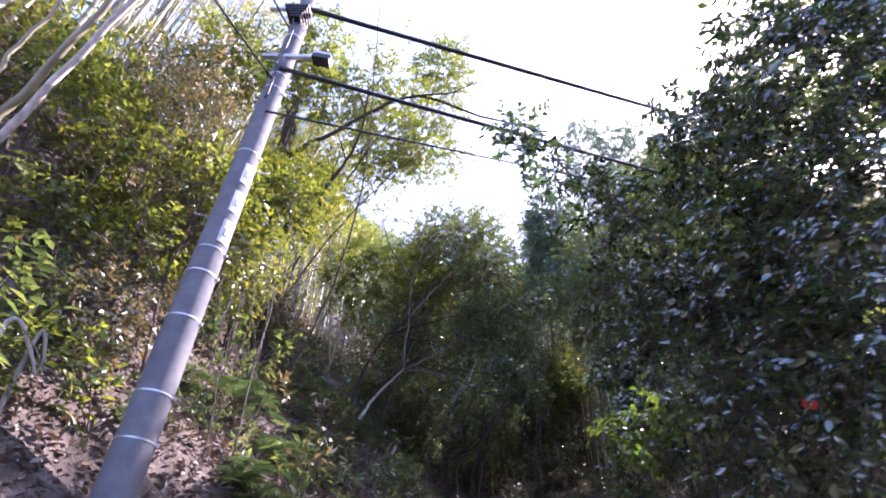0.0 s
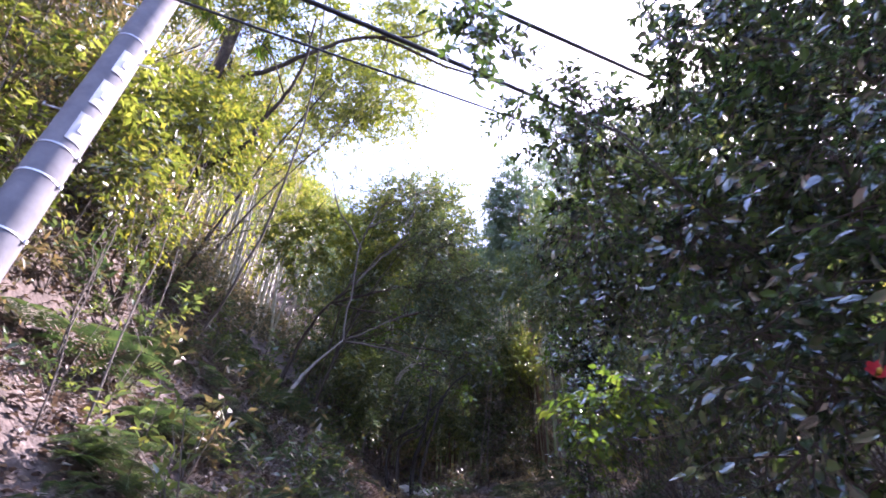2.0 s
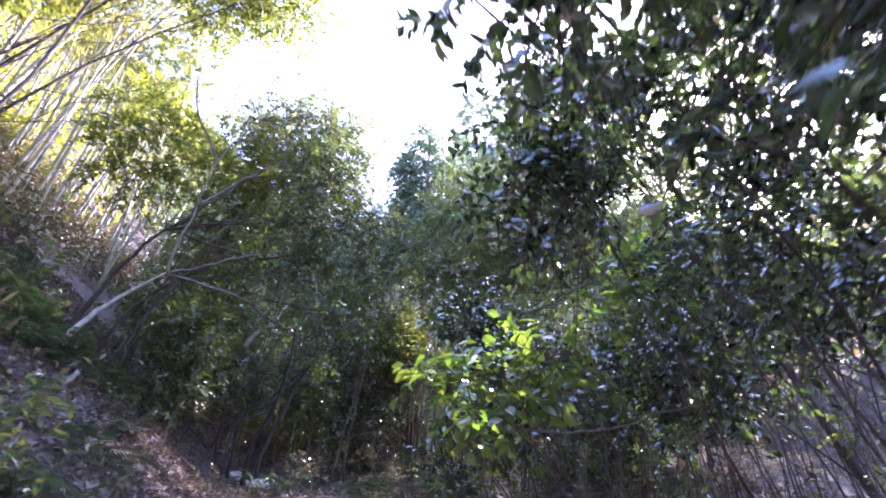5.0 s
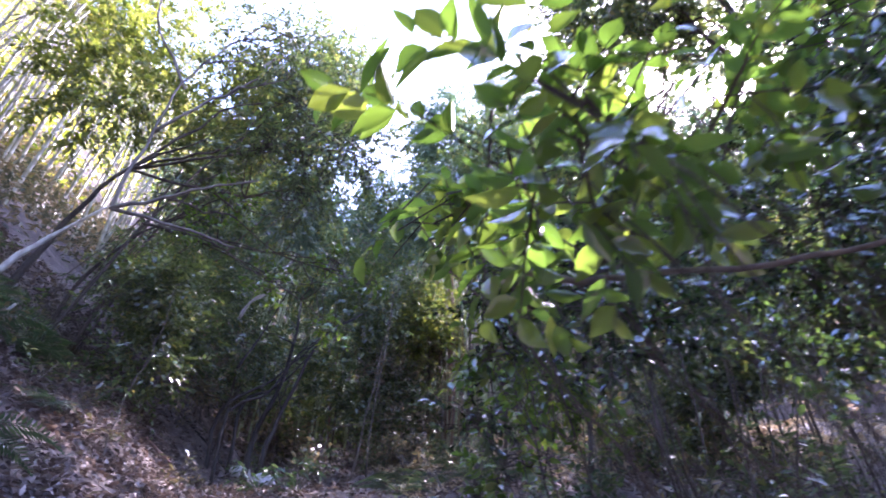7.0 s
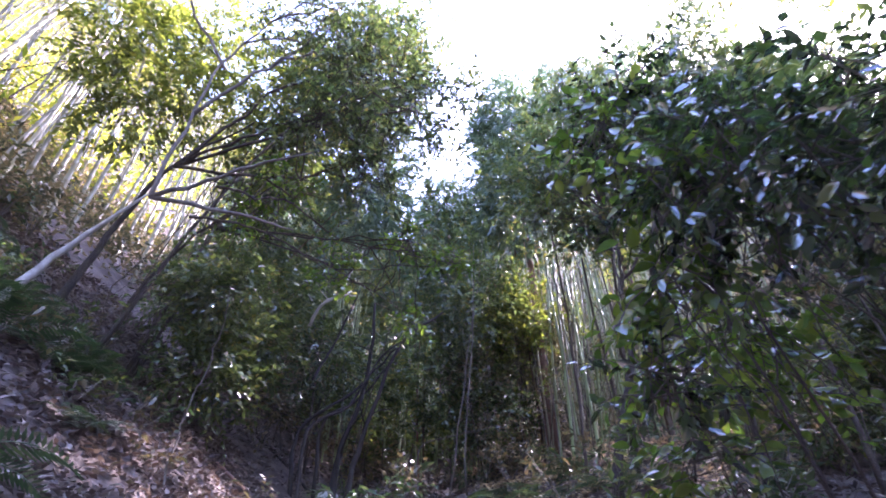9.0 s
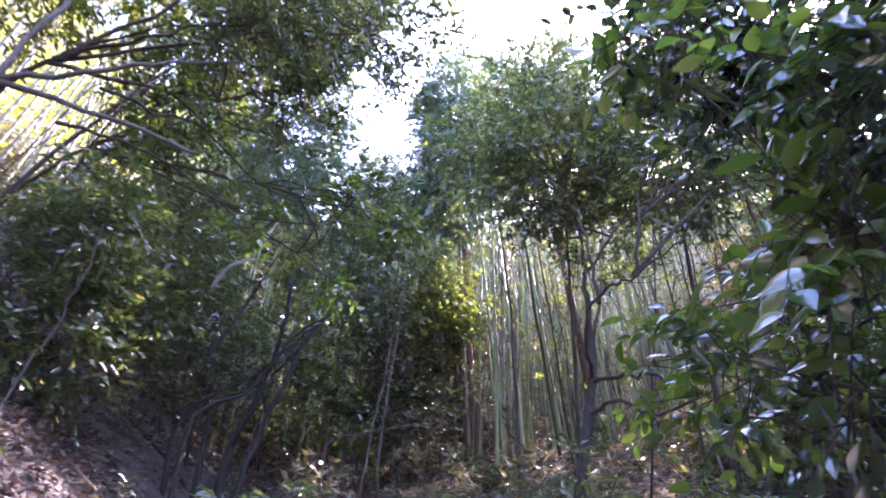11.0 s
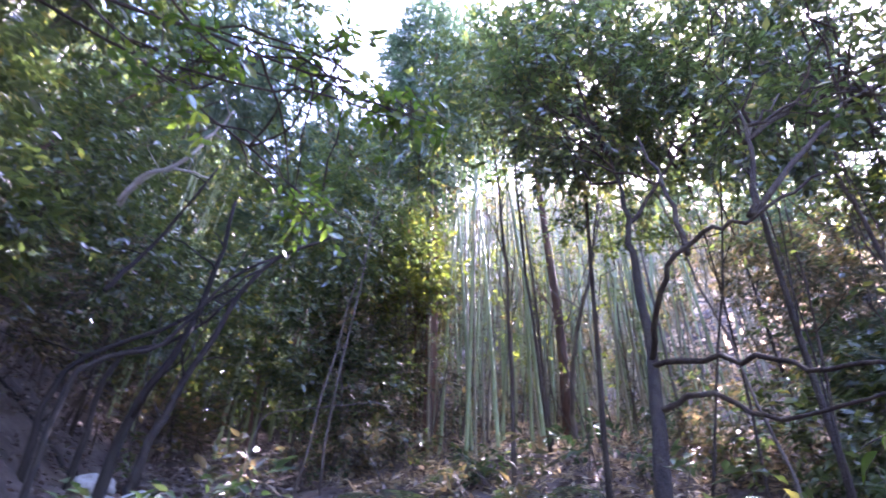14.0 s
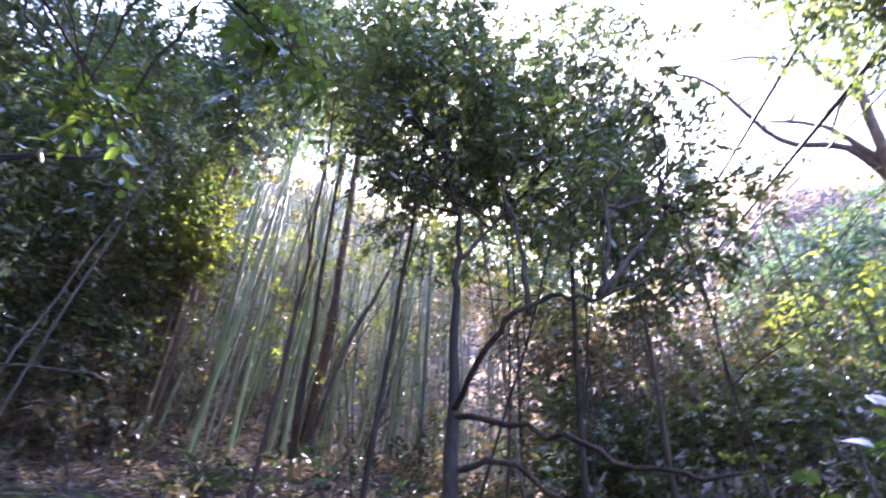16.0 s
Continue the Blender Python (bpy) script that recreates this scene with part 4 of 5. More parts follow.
# cypresses behind
for k, (x, y, top) in enumerate(((5.6, 21.0, 23.8), (13.1, 32.4, 45.7), (17.4, 33.1, 45.7), (3.8, 29, 26), (7, 31, 29))):
    b0 = T(x, y)
    h = top - b0[2]
    tree("cypress", "tall straight cypress with dense hanging green fronds", "tree", b0, [[b0, (x, y, b0[2] + h * 0.5), (x, y, top - 0.3)]],
         [(x, y, b0[2] + h * 0.74, 1.7 + 1.3 * (k in (1, 2)), 1.7 + 1.3 * (k in (1, 2)), h * 0.27, 460 + 300 * (k in (1, 2))), (x, y, b0[2] + h * 0.56, 2.0 + 1.2 * (k in (1, 2)), 2.0 + 1.2 * (k in (1, 2)), h * 0.2, 300 + 200 * (k in (1, 2)))], M_CYPRESS, M_REDBARK, 80 + k, (0.30, 0.07), 16, 0.7, radius=0.16, twigs=False, droop=0.8, group="cypresses")

# forked tree on the open side
tree("forked_tree", "slender forked evergreen tree with grey-brown bark", "tree", T(4.15, 13.7, -0.05),
     [[T(4.15, 13.7, -0.05), (4.30, 13.77, 5.6), (4.86, 14.17, 6.9), (5.05, 14.30, 8.0), (5.2, 14.4, 8.9), (5.3, 14.6, 10.2)],
      [(4.80, 14.12, 6.78), (4.50, 13.52, 7.12), (4.58, 13.15, 7.28), (4.72, 12.84, 7.26), (5.1, 12.5, 7.5)],
      [(4.70, 12.86, 7.26), (4.85, 12.75, 7.8), (5.0, 12.8, 8.4)], [(4.55, 13.3, 7.2), (4.6, 13.35, 7.8), (4.75, 13.6, 8.8)],
      [(4.78, 14.1, 6.72), (4.86, 13.4, 6.50), (4.83, 12.85, 6.18), (4.9, 12.3, 6.1)], [(4.6, 14.0, 6.3), (4.75, 13.6, 6.3), (4.9, 13.3, 6.05), (5.05, 12.7, 6.05)],
      [(5.25, 14.5, 9.6), (5.7, 15.0, 10.8), (6.2, 15.3, 12.2)], [(5.1, 14.35, 8.4), (6.0, 14.3, 9.6), (7.0, 14.2, 11.2)], [(4.9, 12.8, 8.0), (6.0, 12.9, 9.0), (7.6, 13.0, 10.0)],
      [(5.3, 14.6, 10.2), (5.2, 15.2, 11.3), (4.8, 15.8, 12.6)], [(4.72, 12.84, 7.26), (6.2, 12.7, 8.8), (8.2, 12.9, 10.6)]],
     [(5.0, 14.6, 10.4, 1.5, 1.4, 1.1, 300), (5.6, 12.9, 8.7, 0.8, 0.7, 0.5, 60),
      (5.84, 15.24, 11.97, 1.82, 1.82, 1.62, 350), (7.24, 14.25, 11.69, 1.72, 1.72, 1.62, 332), (7.26, 16.56, 11.41, 1.56, 1.56, 0.89, 168), (5.61, 14.86, 12.08, 2.06, 2.06, 1.29, 316),
      (6.55, 14.05, 10.42, 1.14, 1.14, 0.83, 116), (8.15, 12.77, 9.79, 0.89, 0.89, 0.65, 73), (9.19, 13.36, 11.85, 1.00, 1.00, 1.33, 161), (8.79, 13.56, 10.05, 0.91, 0.91, 1.09, 122),
      (6.20, 12.53, 11.16, 0.83, 0.83, 0.61, 65), (7.14, 12.11, 9.58, 0.42, 0.42, 0.35, 23), (6.90, 12.37, 10.57, 0.45, 0.45, 0.45, 29)], M_BROAD, M_DARKBARK, 91, (0.12, 0.053), 13, 0.4, radius=0.068, limb=0.36)

# pale leaning tree on the bank
tree("leaning_tree", "pale-barked tree leaning out from the bank with bare crooked limbs", "tree", T(-2.3, 12.7, -0.15),
     [[T(-2.3, 12.7, -0.15), (-2.05, 12.67, 6.6), (-1.62, 12.65, 7.3), (-0.95, 12.45, 7.93)], [(-0.95, 12.5, 7.93), (-0.9, 12.5, 9.4), (-0.8, 12.6, 11.0), (-0.2, 12.8, 12.8)],
      [(-0.95, 12.5, 7.93), (-0.1, 12.5, 8.4), (0.7, 12.5, 8.8)], [(-0.95, 12.5, 7.93), (0.0, 12.7, 7.9), (0.6, 12.8, 7.8)], [(-0.9, 12.5, 9.4), (-0.1, 12.4, 10.4), (0.7, 12.5, 11.2)], [(-0.8, 12.6, 10.6), (-1.6, 12.4, 12), (-1.9, 12.6, 13.5)]],
     [(0.3, 12.8, 12.8, 1.6, 1.2, 1.0, 140)], M_BROAD, M_PALEBARK, 95, (0.10, 0.045), 12, 0.4, radius=0.078, shell=0.2, limb=0.36, limb_bark=M_BARK)


# trees that hang over the track from the bank, and tall evergreens that shade it from the open side
hang = ((1.87, 12.43, 9.68, 1.12, 0.53), (1.29, 13.08, 9.07, 0.61, 0.44), (1.3, 12.82, 11.02, 1.15, 1.15), (0.72, 12.46, 9.55, 0.72, 0.39))
tree("overhanging_tree", "evergreen tree leaning from the bank over the track", "tree", T(-2.6, 14.2, -0.05),
     [[T(-2.6, 14.2, -0.05), (-2.2, 14.0, 8.6), (-1.5, 13.6, 9.6), (-0.4, 13.2, 10.2)]] + [[(-1.5, 13.6, 9.6), ((x - 1.5) / 2, (y + 13.6) / 2, z + 0.1), (x, y, z)] for x, y, z, r, h in hang],
     [(x, y, z, r, r, h, int(170 * r * h) + 30) for x, y, z, r, h in hang], M_BROAD, M_DARKBARK, 501, (0.10, 0.045), 12, 0.36, radius=0.06, limb=0.45, shell=0.2)
hang = ((0.22, 13.43, 9.23, 0.42, 0.3), (1.01, 13.65, 7.89, 0.35, 0.3), (2.48, 13.53, 7.99, 0.2, 0.18), (1.94, 13.58, 8.39, 0.3, 0.17), (2.09, 14.4, 7.65, 0.3, 0.12), (-0.3, 13.71, 8.8, 0.36, 0.3))
tree("overhanging_tree", "young tree with fresh green leaves leaning over the track", "tree", T(-2.3, 15.2, -0.05),
     [[T(-2.3, 15.2, -0.05), (-1.9, 14.8, 8.4), (-1.0, 14.2, 9.0), (-0.1, 13.7, 9.1)]] + [[(-1.0, 14.2, 9.0), ((x - 1.0) / 2, (y + 14.2) / 2, max(z, 8.6)), (x, y, z)] for x, y, z, r, h in hang],
     [(x, y, z, r, r, h, int(150 * r * h) + 10) for x, y, z, r, h in hang], M_YOUNG, M_DARKBARK, 502, (0.10, 0.05), 9, 0.3, True, radius=0.04, limb=0.4, shell=0.2)
for k, (x, y, z, r) in enumerate(((6.6, 3.2, 10.8, 2.4), (7.2, 6.0, 11.0, 2.3), (7.0, 9.3, 11.7, 2.1), (5.6, 9.9, 11.4, 1.5))):
    tree("evergreen_tree", "tall evergreen tree behind the camellia shrubs", "tree", T(x + 3.0, y - 1.0, -0.05), [[T(x + 3.0, y - 1.0, -0.05), (x + 1.8, y - 0.6, z * 0.65), (x, y, z + 0.8)]],
         [(x, y, z, r, r, r * 0.9, 700)], M_BROAD, M_DARKBARK, 520 + k, (0.12, 0.055), 13, 0.45, radius=0.075, twigs=False)


def stem(name, label, cat, mat, r, pts, root=None, of=None):
    """A single crooked stem or branch, rooted at a place of the plan, or a limb of another one."""
    rng = np.random.default_rng(int(abs(pts[0][0] * 100) + 3))
    pts = np.array(pts)
    if root:
        pts = np.concatenate([[T(root[0], root[1], -0.05)], pts])
    elif not of and (pts[0][2] - gz(pts[0][0], pts[0][1]) < 1.5 or name in ("brown_trunk", "bare_tree", "split_stem", "leaning_culm")):
        foot = np.array(T(pts[0][0], pts[0][1], -0.05))
        if foot[2] < pts[0][2]:
            pts = np.concatenate([foot[None], pts])
    full = crooked(rng, pts, 0.05)
    b = Buf()
    tube(b, full, np.linspace(r, r * 0.35, len(full)), 9)
    for k in range(0 if name in ("leaning_culm", "tall_stem", "fallen_pole") else 3):
        i = int(rng.integers(len(full) // 3, len(full) - 1))
        q = wander(rng, full[i], full[i] + rng.normal(0, 1, 3) * np.array([8, 8, 6]) * r + np.array([0, 0, 4 * r]), 5, 0.2)
        tube(b, q, np.linspace(r * 0.3, r * 0.08, 5), 5)
    if of:
        return part("limb", b, mat, of)
    return tagged(new(name, b.mesh(name, mat)), label, cat)


stem("long_limb", "thick forked upper trunk of the arching tree", "tree", M_DARKBARK, 0.055, [(-2.47, 7.81, 8.93), (-2.32, 7.73, 9.34), (-2.00, 7.54, 9.86), (-1.69, 7.28, 10.38), (-1.51, 6.80, 11.30)], root=(-4.6, 9.0))
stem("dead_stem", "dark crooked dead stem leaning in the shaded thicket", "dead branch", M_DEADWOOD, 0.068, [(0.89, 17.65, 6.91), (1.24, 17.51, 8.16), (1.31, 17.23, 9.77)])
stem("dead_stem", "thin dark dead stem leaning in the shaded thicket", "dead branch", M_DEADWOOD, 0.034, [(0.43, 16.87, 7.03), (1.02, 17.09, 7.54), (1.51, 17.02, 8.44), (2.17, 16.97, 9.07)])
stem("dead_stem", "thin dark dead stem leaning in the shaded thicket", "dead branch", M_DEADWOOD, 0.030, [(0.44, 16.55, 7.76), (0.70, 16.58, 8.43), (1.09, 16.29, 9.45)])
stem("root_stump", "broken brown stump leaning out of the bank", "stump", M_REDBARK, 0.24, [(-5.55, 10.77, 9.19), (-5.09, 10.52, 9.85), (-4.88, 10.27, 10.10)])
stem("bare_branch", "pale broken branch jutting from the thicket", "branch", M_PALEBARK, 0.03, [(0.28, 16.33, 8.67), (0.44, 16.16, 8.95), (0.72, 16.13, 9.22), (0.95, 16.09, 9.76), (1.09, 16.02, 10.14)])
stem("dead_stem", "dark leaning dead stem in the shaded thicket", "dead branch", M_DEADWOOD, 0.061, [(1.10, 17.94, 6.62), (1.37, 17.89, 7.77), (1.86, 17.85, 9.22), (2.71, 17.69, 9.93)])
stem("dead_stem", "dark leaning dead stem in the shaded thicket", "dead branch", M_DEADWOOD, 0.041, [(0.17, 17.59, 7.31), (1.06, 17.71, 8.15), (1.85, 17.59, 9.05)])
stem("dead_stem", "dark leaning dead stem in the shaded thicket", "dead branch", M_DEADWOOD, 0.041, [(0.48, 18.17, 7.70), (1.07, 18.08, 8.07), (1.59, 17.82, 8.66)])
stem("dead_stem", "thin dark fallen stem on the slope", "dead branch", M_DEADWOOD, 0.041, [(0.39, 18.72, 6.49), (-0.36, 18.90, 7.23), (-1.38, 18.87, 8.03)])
stem("loop_branch", "grey crooked branch arching out of the undergrowth", "branch", M_BARK, 0.013, [(2.32, 19.02, 7.53), (2.91, 18.89, 7.73), (3.69, 18.70, 7.87), (4.05, 18.63, 7.80), (4.32, 18.57, 7.14), (4.18, 18.41, 6.68)])
stem("slanting_sapling", "thin pale sapling slanting out of the bank", "sapling", M_BARK, 0.012, [(-0.40, 13.84, 5.87), (-0.26, 13.69, 6.34), (-0.17, 13.57, 6.90), (-0.17, 13.49, 7.44)])
stem("bare_branch", "bent grey bare branch among dark leaves", "branch", M_PALEBARK, 0.03, [(0.22, 16.61, 8.82), (0.37, 16.44, 9.11), (0.65, 16.35, 9.31), (0.99, 16.61, 9.52)])
stem("bare_branch", "dark bare branch hanging across the view", "branch", M_DARKBARK, 0.02, [(-0.80, 13.17, 8.26), (-0.31, 13.38, 8.37), (0.18, 13.72, 8.43), (0.76, 14.27, 8.36)])
stem("bare_branch", "dark bare branch hanging across the view", "branch", M_DARKBARK, 0.018, [(-0.51, 12.96, 8.60), (0.03, 13.21, 8.67), (0.34, 13.39, 8.78), (1.12, 14.05, 8.64), (1.91, 14.26, 8.76)])
stem("fallen_pole", "fallen brown bamboo pole on the leaf litter", "bamboo", M_REDBARK, 0.04, [(-0.48, 15.42, 6.02), (-0.22, 15.35, 5.83), (0.04, 15.26, 5.63)])
stem("brown_trunk", "straight brown cedar trunk among the bamboo", "tree", M_REDBARK, 0.13, [(8.58, 20.96, 7.31), (8.24, 20.10, 10.04), (7.72, 19.43, 14.04), (7.42, 19.10, 16.54)])
stem("split_stem", "grey leaning stem among the bamboo", "tree", M_BARK, 0.06, [(7.98, 19.66, 8.64), (7.86, 19.02, 10.00), (7.95, 18.39, 11.12), (8.05, 17.88, 12.54)])
arching_limb = stem("long_limb", "long arching tree limb reaching over the track", "tree", M_DARKBARK, 0.065, [(-3.62, 8.83, 8.78), (-3.40, 8.03, 10.46), (-2.44, 8.00, 11.45), (-1.49, 7.97, 12.30), (-0.59, 8.07, 12.92), (0.92, 8.44, 12.64), (2.54, 8.63, 12.23)], root=(-5.6, 9.8))
stem("long_limb", "side limb of the arching tree", "tree", M_DARKBARK, 0.025, [(-0.59, 8.07, 12.92), (0.23, 8.02, 12.97), (0.77, 7.83, 13.08), (1.57, 7.79, 13.02)], of=arching_limb)
stem("tall_stem", "tall thin pole-like stem against the sky", "tree", M_BARK, 0.026, [(-2.3, 9.0, 7.4), (-1.66, 8.11, 9.83), (-1.53, 7.07, 12.64), (-1.45, 6.2, 15.0)], root=(-3.1, 9.6))
stem("leaning_culm", "thick grey-white culm leaning over the bank", "bamboo", M_PALEBARK, 0.055, [(-4.30, 3.43, 5.0), (-4.05, 3.30, 5.53), (-3.23, 2.87, 7.26), (-2.45, 2.45, 8.9), (-1.6, 2.0, 10.6)])
stem("leaning_culm", "thick pale culm leaning over the bank", "bamboo", M_CULM, 0.06, [(-4.46, 3.44, 5.3), (-4.21, 3.30, 5.86), (-3.46, 2.87, 7.50), (-2.75, 2.46, 9.1), (-2.0, 2.0, 10.8)])
stem("leaning_culm", "thin tan culm leaning over the bank", "bamboo", M_CULM, 0.04, [(-4.75, 3.38, 5.7), (-4.51, 3.22, 6.55), (-4.22, 3.03, 7.58), (-3.7, 2.7, 9.6)])
stem("white_branch", "weathered white branch lying in the brush", "dead branch", M_PALEBARK, 0.03, [(-3.36, 3.69, 3.81), (-3.24, 3.85, 3.71), (-3.13, 3.93, 3.48)])
stem("white_branch", "weathered white branch lying in the brush", "dead branch", M_PALEBARK, 0.022, [(-3.25, 3.91, 3.84), (-3.15, 3.95, 3.66), (-3.13, 3.93, 3.48)])
stem("hanging_twig", "leafless twig reaching over the track", "branch", M_BARK, 0.013, [(2.61, 7.77, 4.29), (2.85, 7.63, 4.20), (3.10, 7.42, 4.14), (3.46, 7.18, 4.11), (3.72, 6.86, 4.18), (3.90, 6.62, 4.15)])
bare_tree = stem("bare_tree", "tall leafless tree on the far side", "tree", M_BARK, 0.35, [(22.92, 8.79, 15.99), (21.44, 8.47, 18.45), (19.59, 8.32, 20.84), (17.73, 7.76, 23.99)])
stem("bare_tree", "limb of the leafless tree", "tree", M_BARK, 0.16, [(21.44, 8.47, 18.45), (20.46, 9.26, 19.96), (19.82, 10.95, 20.92), (17.82, 12.19, 22.99), (17.00, 13.23, 23.65)], of=bare_tree)
stem("bare_tree", "limb of the leafless tree", "tree", M_BARK, 0.14, [(20.97, 8.48, 19.13), (19.88, 9.58, 20.72), (19.30, 11.03, 21.50)], of=bare_tree)
stem("bare_tree", "limb of the leafless tree", "tree", M_BARK, 0.12, [(19.59, 8.32, 20.84), (18.47, 9.18, 22.20), (17.33, 9.31, 23.27), (16.32, 9.02, 24.07)], of=bare_tree)


def flower(p, seed):
    rng = np.random.default_rng(seed)
    ob = thing("camellia_flower", "red camellia flower with yellow stamens", "flower", "camellia flowers", at=p)
    for k in range(6):
        a = k * 1.047 + rng.uniform(-0.1, 0.1)
        b = Buf()
        g = np.linspace(0, 1, 4)
        rows = []
        for t in g:
            w = 0.022 * math.sin(math.pi * (0.2 + 0.7 * t))
            for s in (-1, 0, 1):
                rows.append((0.045 * t, s * w, 0.012 * t + 0.01 * t * t + (0.004 if s else 0)))
        v = np.array(rows) @ np.array(Matrix.Rotation(a, 3, "Z")).T
        v = v @ np.array(Euler((radians(70), 0, radians(-20))).to_matrix()).T
        b.add(v, [(i * 3 + s, i * 3 + s + 1, i * 3 + s + 4, i * 3 + s + 3) for i in range(3) for s in range(2)])
        part("petal", b, M_PETAL, ob)
    b = Buf()
    axis = np.array(Euler((radians(70), 0, radians(-20))).to_matrix()) @ np.array([0, 0, 1.0])
    tube(b, [axis * 0.0, axis * 0.02, axis * 0.028], [0.008, 0.010, 0.004], 8)
    part("stamens", b, M_STAMEN, ob, "yellow stamens")


for k, p in enumerate(((2.05, 2.97, 2.8), (2.37, 3.91, 4.49), (2.75, 4.4, 3.9), (3.0, 3.6, 5.2))):
    flower(p, 300 + k)


def windmill_palm(x, y, top):
    rng = np.random.default_rng(401)
    b0 = T(x, y, -0.1)
    ob = thing("windmill_palm", "windmill palm with a shaggy dark trunk and fan leaves", "palm tree", at=b0)
    h = top - b0[2]
    b = Buf()
    tube(b, [(0, 0, h * k / 12) for k in range(13)], [0.07 + 0.05 * k / 12 for k in range(13)], 10)
    n = 900
    z, a = rng.uniform(h * 0.4, h, n), rng.uniform(0, 6.28, n)
    p = np.stack([np.cos(a) * 0.13, np.sin(a) * 0.13, z], 1)
    blades(b, p, np.stack([np.cos(a), np.sin(a), np.full(n, -1.2)], 1), 0.16, 0.02, rng)
    part("shaggy_trunk", b, M_DARKBARK, ob)
    for k in range(14):
        a, e = k * 2.4, rng.uniform(-0.5, 1.2)
        d = np.array([math.cos(a) * math.cos(e), math.sin(a) * math.cos(e), math.sin(e)])
        o, c = np.array([0, 0, h]), np.array([0, 0, h]) + d * rng.uniform(0.6, 0.9)
        b = Buf()
        tube(b, [o, c], [0.014, 0.008], 5)
        s = unit(np.cross(d, [0, 0, 1.0]))
        u = np.cross(s, d)
        ang = np.linspace(-1.9, 1.9, 26)[:, None]
        dd = d * np.cos(ang) + s * np.sin(ang) - np.array([0, 0, 0.15])
        blades(b, np.tile(c, (26, 1)), dd, 0.55, 0.045, rng, up=0.3, facing=u)
        part("fan_leaf", b, M_YOUNG, ob)


windmill_palm(-3.5, 8.0, 13.2)

# ---------------------------------------------------------------- low growth


def fern(seed):
    rng = np.random.default_rng(seed)
    ob = thing("fern", "green arching fern growing on the leaf-covered bank", "fern", "ferns on the bank")
    for k in range(8):
        a = k * 0.785 + rng.uniform(-0.3, 0.3)
        t = np.linspace(0, 1, 14)
        ln = rng.uniform(0.4, 0.7)
        d = np.array([math.cos(a), math.sin(a), 0])
        line = d * (ln * t)[:, None] + np.array([0, 0, 1]) * (ln * (0.75 * t - 0.85 * t ** 2))[:, None]
        b = Buf()
        tube(b, line, np.linspace(0.004, 0.0015, 14), 4, False)
        s = np.cross(d, [0, 0, 1])
        tt = np.repeat(np.linspace(0.12, 0.98, 20), 2)
        p = np.stack([np.interp(tt, t, line[:, c]) for c in range(3)], 1)
        sg = np.tile([1, -1], 20)[:, None]
        w = (0.16 * np.sin(np.pi * np.clip(tt * 0.85 + 0.15, 0, 1)) + 0.01)[:, None]
        dd = unit(s * sg + d * 0.45 - np.array([0, 0, 0.12]))
        q = np.stack([p, p + dd * w * 0.4 + d * 0.012, p + dd * w, p + dd * w * 0.4 - d * 0.012], 1)
        i = np.arange(40)[:, None] * 4
        b.add_array(q.reshape(-1, 3), np.concatenate([i + np.array([[0, 1, 2]]), i + np.array([[0, 2, 3]])], 0))
        part("frond", b, M_FERN, ob)
    return ob


def place(masters, spots, seed, scale=(0.8, 1.3), sink=0.02, tilt=0.0):
    rng = np.random.default_rng(seed)
    for i, (x, y) in enumerate(spots):
        m = Matrix.Translation((x, y, gz(x, y) - sink)) @ Euler((rng.normal(0, tilt), rng.normal(0, tilt), rng.uniform(0, 6.28))).to_matrix().to_4x4() @ Matrix.Scale(rng.uniform(*scale), 4)
        if i < len(masters):
            masters[i].matrix_basis = m
        else:
            copy_thing(masters[i % len(masters)], m)


def bank_spots(rng, n, y0, y1, d0, d1):
    out = []
    for _ in range(n):
        y = rng.uniform(y0, y1)
        out.append((float(np.interp(y, *zip(*XC))) + rng.uniform(d0, d1), y))
    return out


rp = np.random.default_rng(77)
place([fern(200 + k) for k in range(3)], bank_spots(rp, 62, 5.6, 14, -5.4, -2.4), 8, (0.7, 1.4), 0.0, 0.15)
place([fern(210)], bank_spots(rp, 8, 10, 18, 1.8, 4.0), 9)


def seedling(seed, mat, h):
    rng = np.random.default_rng(seed)
    ob = thing("undergrowth_plant", "small leafy plant rooted in the leaf litter", "plant", "low plants")
    b, lb = Buf(), Buf()
    for k in range(5):
        a = rng.uniform(0, 6.28)
        e = np.array([math.cos(a) * 0.25, math.sin(a) * 0.25, h * rng.uniform(0.5, 1)])
        line = wander(rng, (0, 0, 0), e, 5, 0.15)
        tube(b, line, np.linspace(0.006, 0.002, 5), 4, False)
        sprays(lb, None, rng, line[2:], unit(np.tile(e, (3, 1))), 6, 0.16, 0.085, 0.035, 0.4, gap=0)
    tagged(part("stem_growth", b, M_BARK, ob), kind="stuff")
    tagged(part("leaves", lb, mat, ob), kind="stuff")
    return ob


place([seedling(220 + k, m, h) for k, (m, h) in enumerate(((M_DULL, 0.5), (M_FERN, 0.4), (M_BROAD, 0.4), (M_DULL, 0.6), (M_BROAD, 0.6)))], bank_spots(rp, 90, 4.5, 16, -8.5, -2.0) + bank_spots(rp, 90, 9, 24, 1.7, 9) + bank_spots(rp, 12, 14, 24, -4, 2) + bank_spots(rp, 80, 5.5, 15, 3.0, 10) + bank_spots(rp, 28, 5.5, 13, -6.5, -2.6) + bank_spots(rp, 60, 1.5, 8, -8.5, -4.4), 10, (0.7, 1.5))


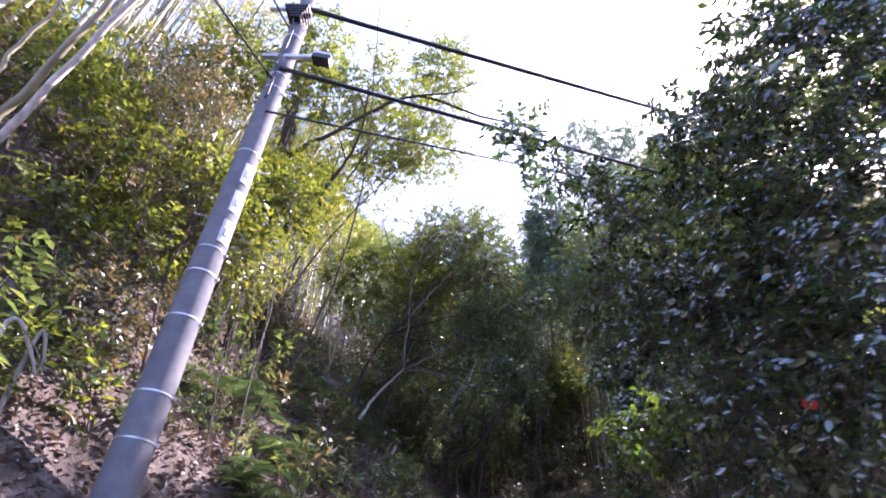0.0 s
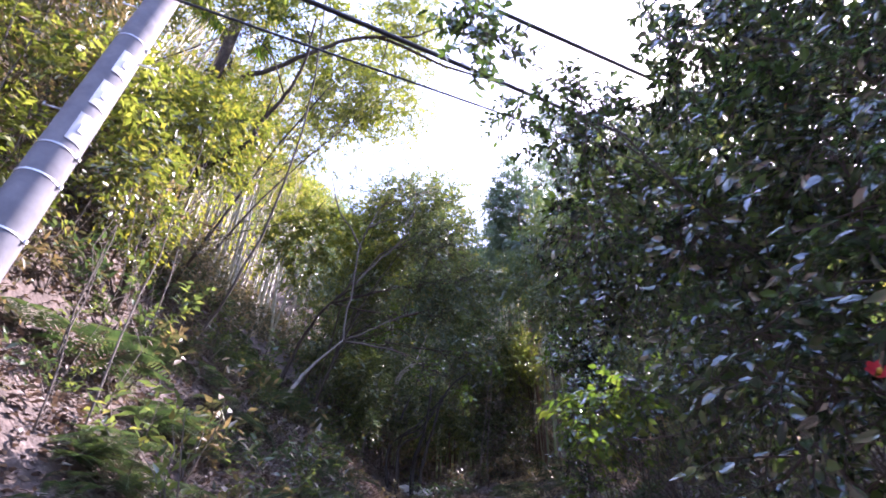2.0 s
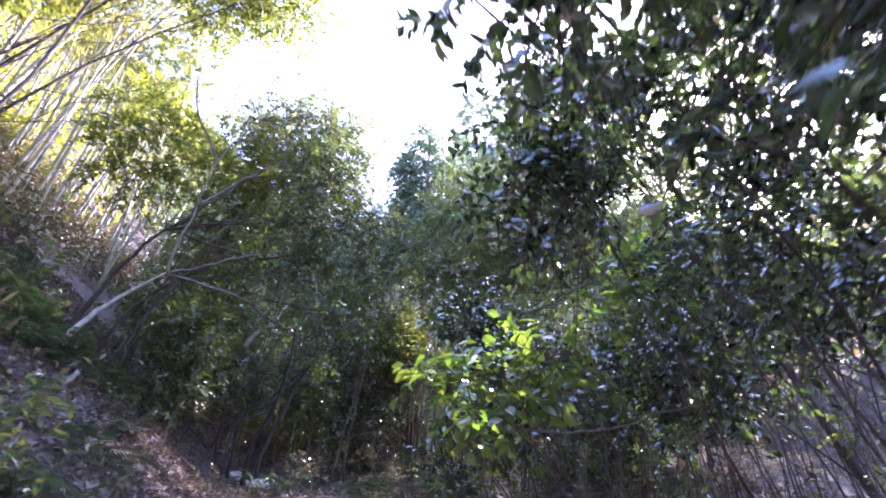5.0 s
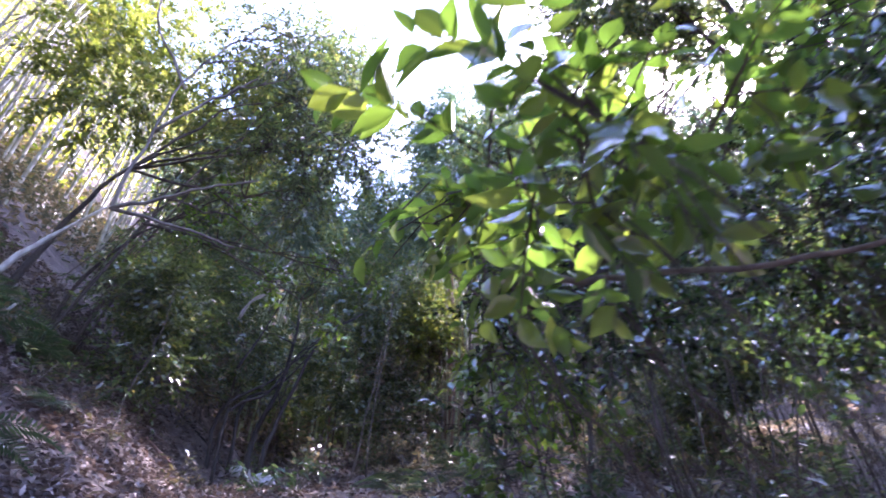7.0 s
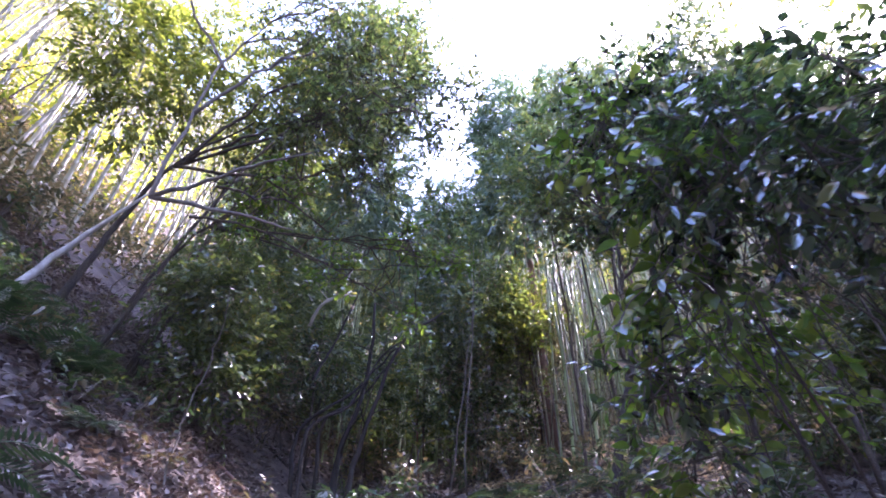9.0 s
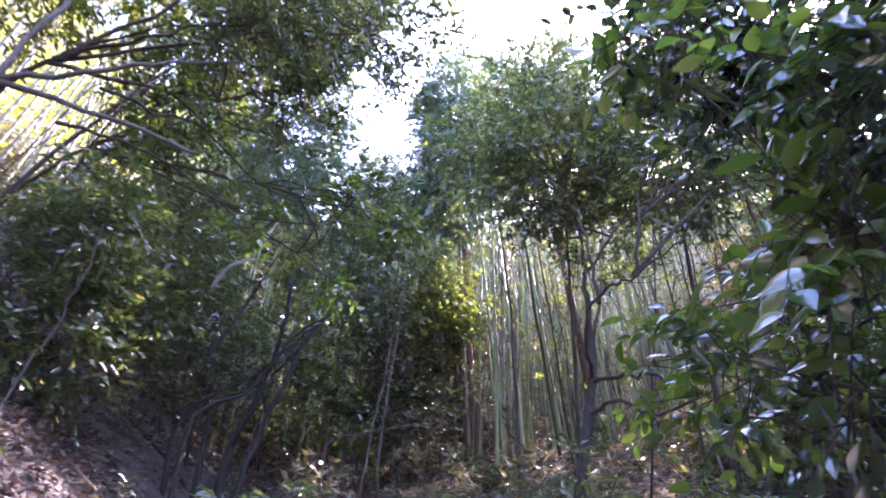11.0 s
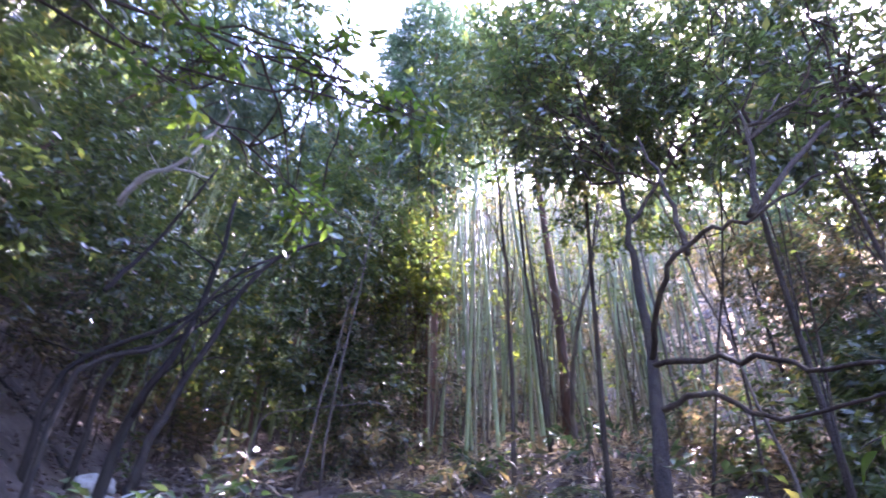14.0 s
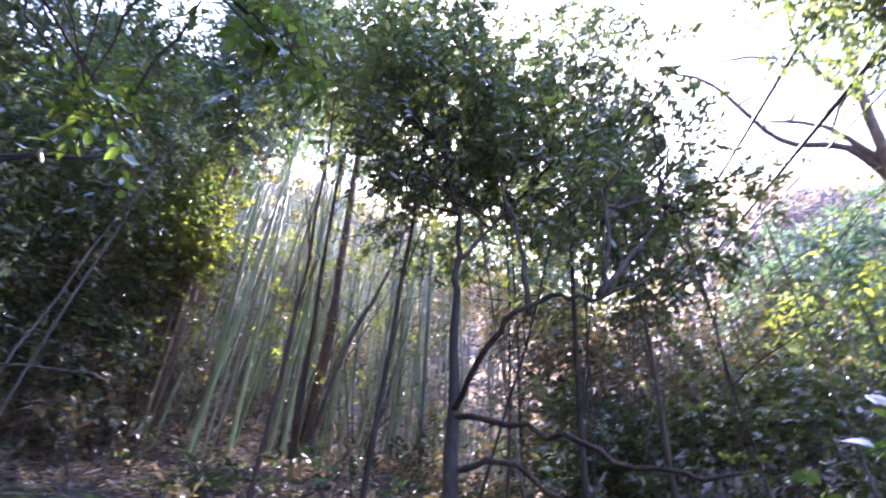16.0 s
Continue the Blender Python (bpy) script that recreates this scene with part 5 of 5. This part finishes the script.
def sapling(seed, h, mat, leaf_mat):
    rng = np.random.default_rng(seed)
    ob = thing("sapling", "thin upright sapling stem with sparse leaves", "sapling", "thin saplings")
    b, lb = Buf(), Buf()
    line = wander(rng, (0, 0, 0), (rng.normal(0, 0.3), rng.normal(0, 0.3), h), 10, 0.03)
    tube(b, line, np.linspace(0.013, 0.004, 10), 6)
    for k in range(5):
        s = line[int(rng.integers(4, 9))]
        e = s + np.array([rng.normal(0, 0.35), rng.normal(0, 0.35), rng.uniform(0.1, 0.5)])
        q = wander(rng, s, e, 5, 0.2)
        tube(b, q, np.linspace(0.006, 0.002, 5), 4, False)
        sprays(lb, None, rng, q[2:], unit(np.tile(e - s, (3, 1))), 7, 0.22, 0.09, 0.036, 0.4, gap=0)
    tagged(part("stem", b, mat, ob), kind="stuff")
    tagged(part("leaves", lb, leaf_mat, ob), kind="stuff")
    return ob


place([sapling(240 + k, 2.0 + 0.5 * k, M_BARK if k % 2 else M_DARKBARK, (M_DULL, M_SUNNY, M_BROAD)[k % 3]) for k in range(6)], bank_spots(rp, 110, 18.8, 25, 2.6, 10) + bank_spots(rp, 30, 18.5, 24, -5, 2) + bank_spots(rp, 60, 6, 15, 4.0, 10), 11, (0.8, 1.4), 0.02, 0.12)


def rock(x, y, r, seed):
    rng = np.random.default_rng(seed)
    bm = bmesh.new()
    bmesh.ops.create_icosphere(bm, subdivisions=3, radius=r)
    for v in bm.verts:
        v.co *= 1 + 0.35 * noise.noise(v.co * (1.3 / r) + Vector((seed, 0, 0))) + 0.08 * noise.noise(v.co * (5 / r))
        v.co.z *= 0.75
    me = bpy.data.meshes.new("rock")
    bm.to_mesh(me)
    bm.free()
    me.materials.append(M_ROCK)
    ob = new("rock", me)
    ob.matrix_basis = pose(x, y, gz(x, y) + r * 0.3, 0, 0, seed * 40)
    tagged(ob, "pale weathered rock lying at the edge of the track", "rock", "rocks")


rock(1.24, 17.4, 0.22, 1)
rock(0.70, 18.3, 0.20, 2)
rock(0.92, 17.75, 0.12, 3)

# woods on the far side of the ravine
for name, words, n, area, L, W, mat, lift, seed in (
        ("hillside_brush", "far hillside brush paled to imitate backlit haze", 42000, (17, 2, 52, 60), 0.42, 0.16, M_HAZEBRUSH, 2.6, 21),
        ("hillside_woods", "dense leafy undergrowth up the bamboo slope", 34000, (-40, 4, -7, 46), 0.34, 0.11, M_BAMBOO_LEAF, 3.0, 22),
        ("slope_undergrowth", "green brush on the steep bank behind the pole", 9000, (-10, 1, -4.0, 10), 0.14, 0.055, M_BANKLEAF, 0.9, 27),
        ("slope_undergrowth", "dry brown brush on the steep bank behind the pole", 9000, (-10, 1, -4.0, 10), 0.13, 0.05, M_DULL, 0.8, 28),
        ("slope_undergrowth", "half-dry undergrowth between the bamboo culms", 20000, (-13, 7, -4.5, 26), 0.20, 0.07, M_DULL, 1.3, 26),
        ("ravine_undergrowth", "leafy undergrowth in the shade at the head of the ravine", 18000, (-6, 27, 18, 46), 0.22, 0.09, M_DULL, 1.6, 23),
        ("hillside_woods", "dark leafy woods up the head of the ravine", 36000, (-16, 31, 30, 68), 0.42, 0.16, M_BROAD, 3.0, 25),
        ("ravine_undergrowth", "leafy undergrowth in the shade under the bank", 4000, (-6, 21, 2, 27), 0.18, 0.08, M_DULL, 1.0, 24)):
    scatter(name, words, n, area, L, W, mat, lift, seed)
